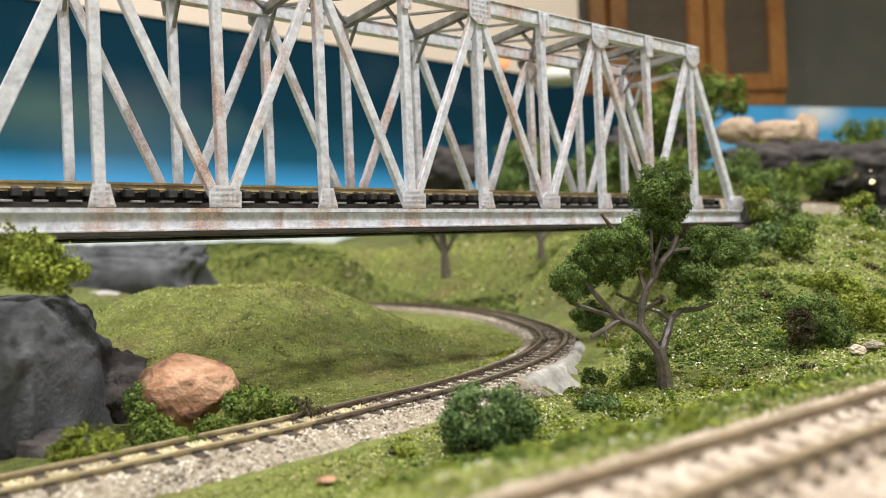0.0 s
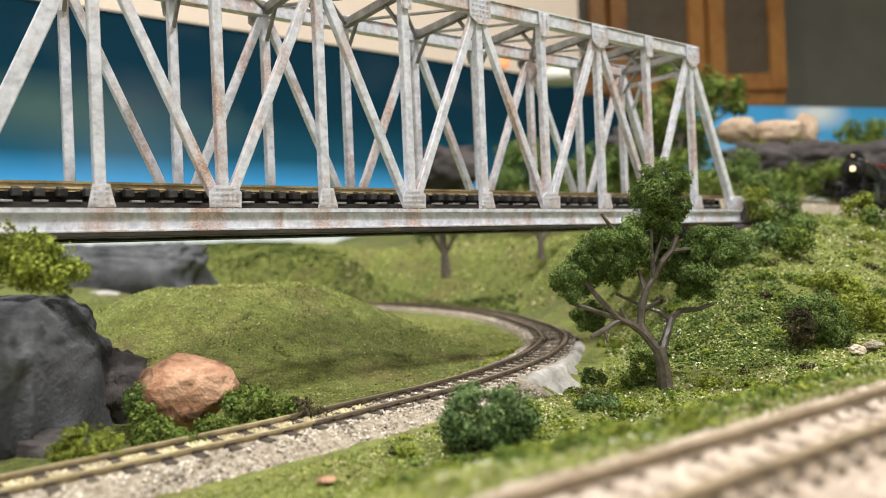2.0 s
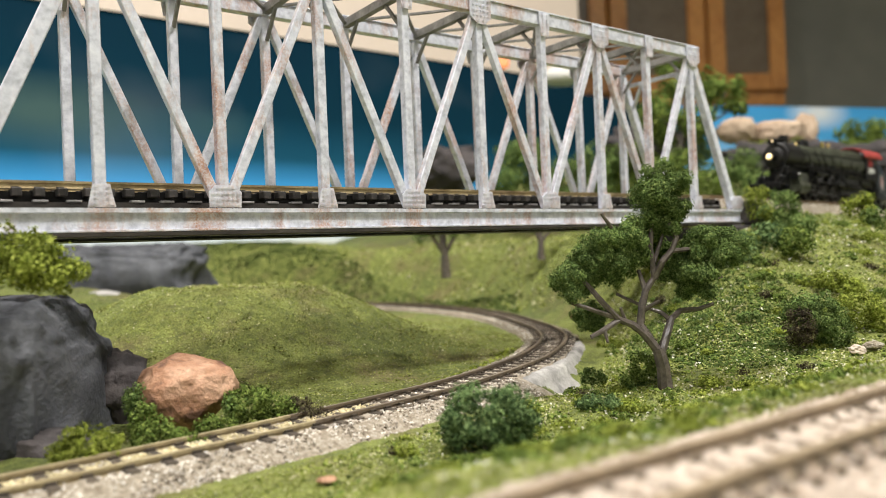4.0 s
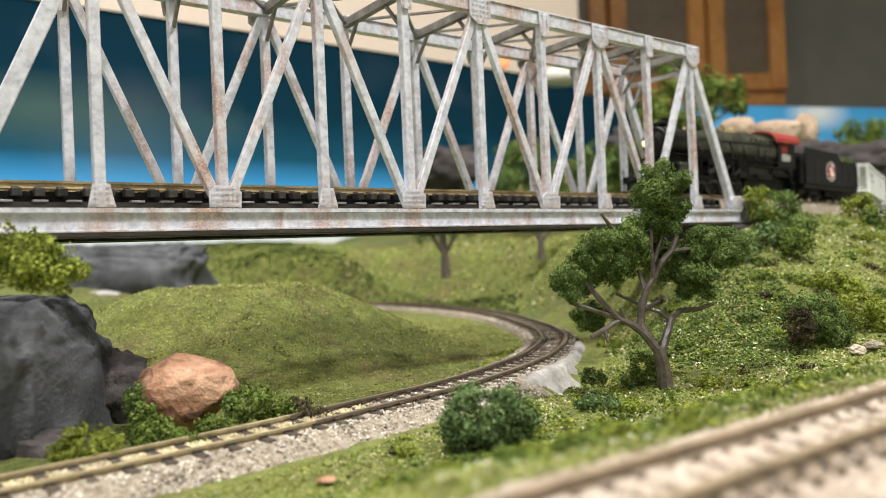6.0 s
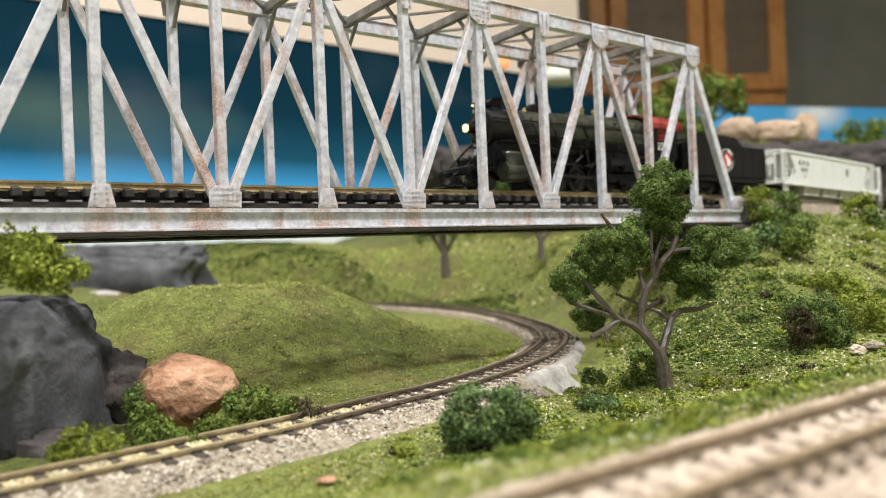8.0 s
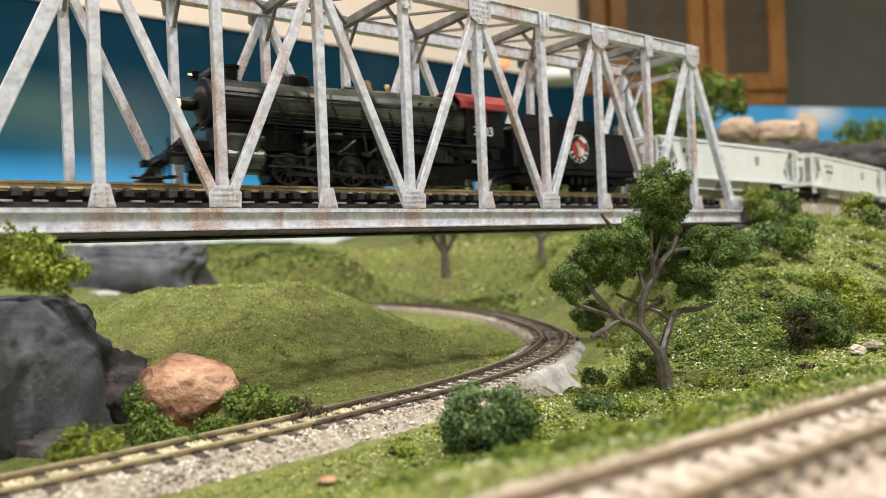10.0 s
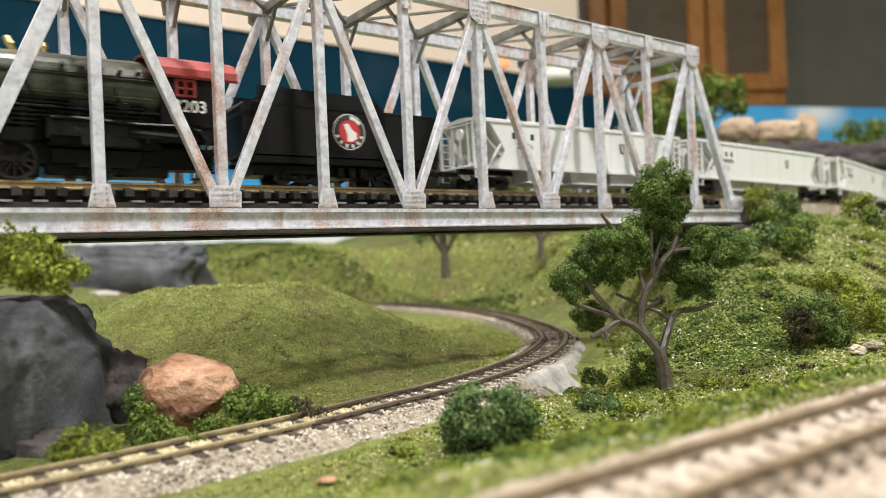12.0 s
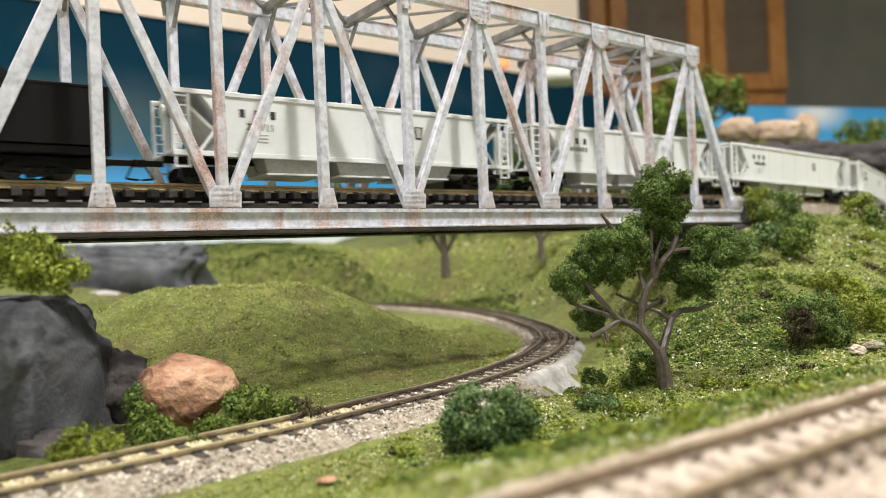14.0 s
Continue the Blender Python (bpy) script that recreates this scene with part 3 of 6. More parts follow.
        box(bm, (first * PANEL - 0.002, y0, -0.0068), (last * PANEL + 0.002, y1, -0.0062))
        part("underside_shade_strip", bm, M_BLACK, br)
    return br


BR = bridge()


# ---- tracks ----
def rail_profile(zt):
    """Half-width and height pairs round a rail section whose top is at zt."""
    return [(0.00055, zt), (0.00055, zt - 0.0006), (0.0002, zt - 0.0008), (0.0002, zt - 0.0015), (0.0009, zt - 0.0019), (0.0009, zt - 0.0021), (-0.0009, zt - 0.0021), (-0.0009, zt - 0.0019), (-0.0002, zt - 0.0015), (-0.0002, zt - 0.0008), (-0.00055, zt - 0.0006), (-0.00055, zt)]


def tie_mesh(length, wide, tall, name="tie"):
    bm = bmesh.new()
    box(bm, (-wide / 2, -length / 2, -tall), (wide / 2, length / 2, 0), 0.0002)
    for y in (-0.0045, 0.0045):
        for dy in (-0.0013, 0.0013):
            box(bm, (-wide / 2 + 0.0003, y + dy - 0.0003, 0), (wide / 2 - 0.0003, y + dy + 0.0003, 0.0005))
    me = bpy.data.meshes.new(name)
    bm.to_mesh(me)
    bm.free()
    return me


def track(name, label, pts, tops, rail_mat, tie_me, spacing, rng, tie_drop=0.0021):
    """Rails and ties along pts (x, y) with rail tops at the heights tops; gauge 9 mm."""
    tr = tagged(empty(name), label, "railway track")
    P = [Vector((p[0], p[1], z)) for p, z in zip(pts, tops)]
    n = len(P)
    T = [(P[min(i + 1, n - 1)] - P[max(i - 1, 0)]).normalized() for i in range(n)]
    for sgn in (-1, 1):
        bm = bmesh.new()
        rings = []
        for p, t in zip(P, T):
            across = Vector((-t.y, t.x, 0)).normalized()
            rings.append([tuple(p + across * (sgn * 0.0050 + a) + Vector((0, 0, b))) for a, b in rail_profile(0.0)])
        loft(bm, rings)
        bmesh.ops.recalc_face_normals(bm, faces=bm.faces)
        part("rail", bm, rail_mat, tr)
    acc = 0.0
    for i in range(1, n):
        acc += (P[i] - P[i - 1]).length
        if acc >= spacing:
            acc -= spacing
            t = T[i]
            m = Matrix.Translation(P[i] - Vector((0, 0, tie_drop))) @ pose(0, 0, 0, 0, 0, math.degrees(math.atan2(t.y, t.x)) + rng.uniform(-1.5, 1.5))
            same("tie", tie_me, tr, m)
    return tr


RNG = random.Random(4)
TIE = tie_mesh(0.0170, 0.0021, 0.0016)
TIE.materials.append(M_TIE)
TIE_LONG = tie_mesh(0.0180, 0.0024, 0.0016)
TIE_LONG.materials.append(M_TIE)
TIE_FINE = tie_mesh(0.0160, 0.0015, 0.0014)
TIE_FINE.materials.append(M_TIE_BROWN)
TIE_BRIDGE = tie_mesh(0.0190, 0.0023, 0.0021)
TIE_BRIDGE.materials.append(M_TIE_BLACK)
low_pts = spline(LOWER, 0.0012)
cut = min(range(len(low_pts)), key=lambda i: abs(low_pts[i].y - 0.168))
track("railway_track", "sand-painted model track sunk in pale ballast", low_pts[:cut + 1], [0.0042] * (cut + 1), M_RAIL_SAND, TIE_LONG, 0.0068, RNG, 0.0010)
track("railway_track", "dark brown curved model track on black ties", low_pts[cut:], [0.0042] * (len(low_pts) - cut), M_RAIL_DARK, TIE, 0.0052, RNG, 0.0011)
na, nb = Vector((*NEAR_A, 0)), Vector((*NEAR_B, 0))
nd = (nb - na).normalized()
NEAR_PTS = [na + nd * (-0.20 + 0.0012 * k) for k in range(560)]
NEAR_TOP = 0.0180
track("railway_track", "brown-railed straight model track in cream ballast", NEAR_PTS, [NEAR_TOP] * len(NEAR_PTS), M_RAIL_MID, TIE_FINE, 0.0047, RNG, 0.00145)


def rail_point(s):
    """Place and heading on the upper track s metres beyond the bridge's first upright, in the room's axes."""
    a = max(0.0, (s - CURVE_S) / CURVE_R)
    z = RAIL_TOP - FALL * max(0.0, s - FALL_S)
    p = Vector((min(s, CURVE_S) + CURVE_R * math.sin(a), TRACK_Y + CURVE_R * (1 - math.cos(a)), z))
    return BRIDGE @ p, math.degrees(a) + YAW


up_a = [rail_point(-0.10 + 0.0012 * k)[0] for k in range(int(0.372 / 0.0012) + 1)]
track("railway_track", "brass-railed model track on black ties over the bridge", up_a, [p.z for p in up_a], M_RAIL, TIE_BRIDGE, 0.0052, RNG)
up_b = [rail_point(0.272 + 0.0012 * k)[0] for k in range(int(0.36 / 0.0012))]
track("railway_track", "model track on a ballasted bank beyond the bridge", up_b, [p.z for p in up_b], M_RAIL_RUST, TIE, 0.0064, RNG)


def ballast_bed(name, label, pts, tops, half_l, half_r, material, drop):
    """A low ballast bank under a track: flat top and sloping shoulders."""
    bm = bmesh.new()
    P = [Vector((p[0], p[1], z)) for p, z in zip(pts, tops)]
    n = len(P)
    rings = []
    r = random.Random(9)
    for i, p in enumerate(P):
        t = (P[min(i + 1, n - 1)] - P[max(i - 1, 0)]).normalized()
        across = Vector((-t.y, t.x, 0)).normalized()
        ring = []
        for k in range(15):
            f = -1 + 2 * k / 14
            o = f * (half_l if f > 0 else half_r)
            over = max(0.0, (abs(o) - 0.0100)) / 0.010
            wob = 0.0007 * noise.noise((p.x * 300 + k, p.y * 300, k * 0.7))
            z = -drop - 0.0042 * min(1.6, over) + wob
            if k in (0, 14):
                z = -drop - 0.009
            ring.append(tuple(p + across * (o + 0.001 * noise.noise((p.x * 90, p.y * 90, f))) + Vector((0, 0, z))))
        rings.append(ring)
    loft(bm, rings, closed=False)
    ob = smooth(part(name, bm, material))
    return tagged(ob, label, "ballast", kind="structure")


near_i = min(range(len(low_pts)), key=lambda i: (low_pts[i] - Vector((0.0120, 0.2225, 0))).length)
far_i = min(range(len(low_pts)), key=lambda i: (low_pts[i] - Vector((0.0452, 0.3080, 0))).length)
for run, outer in ((low_pts[:near_i + 2], 0.024), (low_pts[near_i:far_i + 2], 0.0098), (low_pts[far_i:], 0.0125)):
    ballast_bed("ballast", "pale grey and tan ballast bank", run[::2], [0.0042] * len(run[::2]), 0.0135, outer, M_BALLAST, 0.0015)
ballast_bed("ballast", "cream and pinkish ballast bank", NEAR_PTS[::2], [NEAR_TOP] * len(NEAR_PTS[::2]), 0.0125, 0.110, M_BALLAST_PINK, 0.0015)
ballast_bed("ballast", "tan ballast bank beyond the bridge", up_b[::2], [p.z for p in up_b[::2]], 0.0125, 0.0125, M_BALLAST, 0.0023)


# ---- scattered grains, turf and leaves ----
TET = np.array([(1, 1, 1), (1, -1, -1), (-1, 1, -1), (-1, -1, 1)], float) * 0.6
TET_F = np.array([(0, 1, 2), (0, 3, 1), (0, 2, 3), (1, 3, 2)])
OCT = np.array([(1, 0, 0), (-1, 0, 0), (0, 1, 0), (0, -1, 0), (0, 0, 1), (0, 0, -1)], float) * 0.7
OCT_F = np.array([(0, 2, 4), (2, 1, 4), (1, 3, 4), (3, 0, 4), (2, 0, 5), (1, 2, 5), (3, 1, 5), (0, 3, 5)])


def grain_mesh(name, points, sizes, rng, shape="tet", squash=1.0, normals=None):
    """Many small irregular crumbs at the points, as one mesh."""
    base, faces = (TET, TET_F) if shape == "tet" else (OCT, OCT_F)
    n, k = len(points), len(base)
    q = rng.normal(size=(n, 4))
    q /= np.linalg.norm(q, axis=1)[:, None]
    w, x, y, z = q.T
    R = np.stack([np.stack([1 - 2 * (y * y + z * z), 2 * (x * y - z * w), 2 * (x * z + y * w)], 1), np.stack([2 * (x * y + z * w), 1 - 2 * (x * x + z * z), 2 * (y * z - x * w)], 1), np.stack([2 * (x * z - y * w), 2 * (y * z + x * w), 1 - 2 * (x * x + y * y)], 1)], 1)
    shapes = base[None] * rng.uniform(0.6, 1.3, size=(n, k, 1)) * np.asarray(sizes)[:, None, None]
    v = np.einsum("nij,nkj->nki", R, shapes)
    v[:, :, 2] *= squash
    if normals is not None:
        v *= 1.25
        v -= 0.72 * np.einsum("nki,ni->nk", v, normals)[:, :, None] * normals[:, None, :]
    v = v + np.asarray(points)[:, None, :]
    f = (faces[None] + (np.arange(n) * k)[:, None, None]).reshape(-1, 3)
    me = bpy.data.meshes.new(name)
    me.from_pydata(v.reshape(-1, 3).tolist(), [], f.tolist())
    return me


def lumps(rng, centre, radii, count, size):
    """Ellipsoid broken into smaller lumps: centres and radii."""
    d = rng.normal(size=(count, 3))
    d /= np.linalg.norm(d, axis=1)[:, None]
    r = rng.uniform(0.40, 1.0, size=(count, 1)) ** 0.5
    c = np.asarray(centre) + d * r * np.asarray(radii)
    return c, rng.uniform(0.7, 1.3, count) * size


def foliage_points(rng, blobs, lump, crumb=0.0004, density=1.0):
    """Crumbs over the lumps of each blob: places, sizes and the ways that they face."""
    pts, sizes, ways = [], [], []
    for centre, radii in blobs:
        mean = float(np.mean(radii))
        count = max(6, int(3.0 * (mean / lump) ** 2))
        cs, rs = lumps(rng, centre, np.maximum(np.asarray(radii) - lump * 0.25, lump * 0.3), count, lump)
        for c, r in zip(cs, rs):
            n = max(12, int(density * 3.0 * (r / crumb) ** 2))
            d = rng.normal(size=(n, 3))
            d /= np.linalg.norm(d, axis=1)[:, None]
            pts.append(c + d * r * rng.uniform(0.70, 1.16, size=(n, 1)))
            sizes.append(rng.uniform(0.6, 1.5, n) * crumb)
            out = (c - np.asarray(centre)) / np.asarray(radii)
            w = d + 0.5 * out + rng.normal(size=(n, 3)) * 0.38
            ways.append(w / np.linalg.norm(w, axis=1)[:, None])
    return np.concatenate(pts), np.concatenate(sizes), np.concatenate(ways)


NPR = np.random.default_rng(11)


def foliage(name, blobs, lump, material, parent=None, crumb=0.0004, density=1.0, label=""):
    p, s, w = foliage_points(NPR, blobs, lump, crumb=crumb, density=density)
    me = grain_mesh(name, p, s, NPR, normals=w)
    me.materials.append(material)
    ob = new(name, me)
    if parent is not None:
        ob.parent = parent
    if label:
        ob["label"] = label
    return ob


def bush(label, blobs, material, lump=0.0016, crumb=0.0004, density=0.8, group=""):
    """A bush of foam clumps standing on the ground."""
    c, r = blobs[0]
    ob = empty("bush", pose(c[0], c[1], c[2] - r[2]))
    foot = Vector((c[0], c[1], c[2] - r[2]))
    for c, r in blobs:
        foliage("foliage_clump", [(tuple(Vector(c) - foot), r)], lump, material, ob, crumb=crumb, density=density)
    return tagged(ob, label, "bush", group)


def limb(bm, pts, r0, r1, segs=8):
    """A tapered, slightly bent branch through pts."""
    n = len(pts)
    rings = []
    P = [Vector(p) for p in pts]
    fine = []
    for i in range(n - 1):
        a, b = P[i], P[i + 1]
        fine += [a.lerp(b, t / 3) for t in range(3)]
    fine.append(P[-1])
    n = len(fine)
    for i, p in enumerate(fine):
        t = (fine[min(i + 1, n - 1)] - fine[max(i - 1, 0)]).normalized()
        side = t.cross(Vector((0, 1, 0.01))).normalized()
        other = t.cross(side)
        r = r0 + (r1 - r0) * i / (n - 1)
        rings.append([tuple(p + (side * math.cos(2 * math.pi * k / segs) + other * math.sin(2 * math.pi * k / segs)) * r * (1 + 0.15 * noise.noise((p.x * 900 + k, p.y * 900, p.z * 900)))) for k in range(segs)])
    loft(bm, rings)


def main_tree():
    tree = tagged(empty("tree", pose(*(0.0585, 0.1965, 0.0013))), "model tree with grey-brown forked trunk and clumped dark green foliage", "tree")
    inv = tree.matrix_basis.inverted()
    L = lambda p, dy=0.0: tuple(inv @ (Vector(p) + Vector((0, dy, 0))))
    bm = bmesh.new()
    limb(bm, [L((0.0586, 0.1965, 0.0007)), L((0.0582, 0.1965, 0.0075)), L((0.0570, 0.1965, 0.0126))], 0.0021, 0.0017)
    limb(bm, [L((0.0571, 0.1965, 0.0118)), L((0.0537, 0.1965, 0.0165)), L((0.0504, 0.1965, 0.0193)), L((0.0465, 0.1952, 0.0209)), L((0.0419, 0.1939, 0.0184)), L((0.0382, 0.1925, 0.0169))], 0.0013, 0.0006)
    limb(bm, [L((0.0577, 0.1965, 0.0113)), L((0.0599, 0.1978, 0.0161)), L((0.0617, 0.1991, 0.0202)), L((0.0651, 0.2018, 0.0220)), L((0.0709, 0.2031, 0.0222)), L((0.0753, 0.2044, 0.0233))], 0.0013, 0.0005)
    limb(bm, [L((0.0551, 0.1965, 0.0146)), L((0.0528, 0.1978, 0.0190)), L((0.0534, 0.1978, 0.0236)), L((0.0546, 0.1978, 0.0282)), L((0.0572, 0.1978, 0.0319)), L((0.0565, 0.1978, 0.0397)), L((0.0571, 0.1978, 0.0466))], 0.0013, 0.0006)
    part("trunk", bm, M_BARK, tree, "grey-brown plastic trunk")
    for pts, r in (
        ([(0.0465, 0.1952, 0.0209), (0.0419, 0.1939, 0.0259), (0.0382, 0.1939, 0.0306), (0.0350, 0.1939, 0.0333)], 0.0009),
        ([(0.0449, 0.1952, 0.0218), (0.0391, 0.1925, 0.0240), (0.0327, 0.1912, 0.0265)], 0.0008),
        ([(0.0486, 0.1965, 0.0200), (0.0470, 0.1952, 0.0241)], 0.0006),
        ([(0.0422, 0.1939, 0.0184), (0.0426, 0.1925, 0.0153)], 0.0006),
        ([(0.0546, 0.1978, 0.0282), (0.0533, 0.1991, 0.0339)], 0.0008),
        ([(0.0572, 0.1978, 0.0316), (0.0591, 0.1965, 0.0360), (0.0619, 0.1965, 0.0390), (0.0632, 0.1965, 0.0424), (0.0614, 0.1965, 0.0463)], 0.0010),
        ([(0.0569, 0.1978, 0.0350), (0.0594, 0.2005, 0.0396), (0.0608, 0.2005, 0.0434)], 0.0007),
        ([(0.0540, 0.1978, 0.0230), (0.0575, 0.1952, 0.0255)], 0.0007),
        ([(0.0615, 0.1991, 0.0199), (0.0594, 0.2005, 0.0219), (0.0559, 0.2018, 0.0232), (0.0481, 0.2044, 0.0273)], 0.0007),
        ([(0.0453, 0.1939, 0.0456), (0.0423, 0.1925, 0.0495)], 0.0006),
        ([(0.0699, 0.2005, 0.0297), (0.0767, 0.2005, 0.0310)], 0.0006),
        ([(0.0620, 0.1965, 0.0388), (0.0695, 0.2005, 0.0391), (0.0768, 0.2031, 0.0388)], 0.0007),
    ):
        bm = bmesh.new()
        limb(bm, [L(p) for p in pts], r, r * 0.6, 7)
        part("branch", bm, M_BARK, tree)
    for pc, rx, rz in ((((0.0600, 0.1978, 0.0546)), 54, 56), (((0.0602, 0.1990, 0.0490)), 40, 38), (((0.0565, 0.2070, 0.0405)), 40, 36), (((0.0650, 0.2080, 0.0350)), 36, 32), (((0.0470, 0.1965, 0.0365)), 40, 36), (((0.0449, 0.1952, 0.0405)), 60, 42), (((0.0340, 0.1939, 0.0319)), 42, 38), (((0.0517, 0.2005, 0.0375)), 36, 46), (((0.0754, 0.2018, 0.0405)), 56, 38), (((0.0689, 0.1978, 0.0314)), 40, 46), (((0.0404, 0.2057, 0.0212)), 26, 28), (((0.0400, 0.1978, 0.0370)), 44, 40), (((0.0503, 0.1965, 0.0430)), 34, 30), (((0.0590, 0.2018, 0.0467)), 34, 36), (((0.0702, 0.2044, 0.0372)), 38, 34), (((0.0808, 0.2044, 0.0387)), 34, 30)):
        c = inv @ Vector(pc)
        k = 0.0001420
        r = np.array((rx * k, (rx + rz) * 0.5 * k, rz * k))
        blobs = [(c, tuple(r * 0.74))]
        for _ in range(15):
            o = NPR.normal(size=3)
            o /= np.linalg.norm(o)
            blobs.append((np.array(c) + o * r * NPR.uniform(0.62, 0.95), tuple(r * NPR.uniform(0.20, 0.42))))
        foliage("foliage_clump", blobs, 0.0016, M_LEAF_DARK, tree, crumb=0.00026, density=0.8)
    return tree


main_tree()


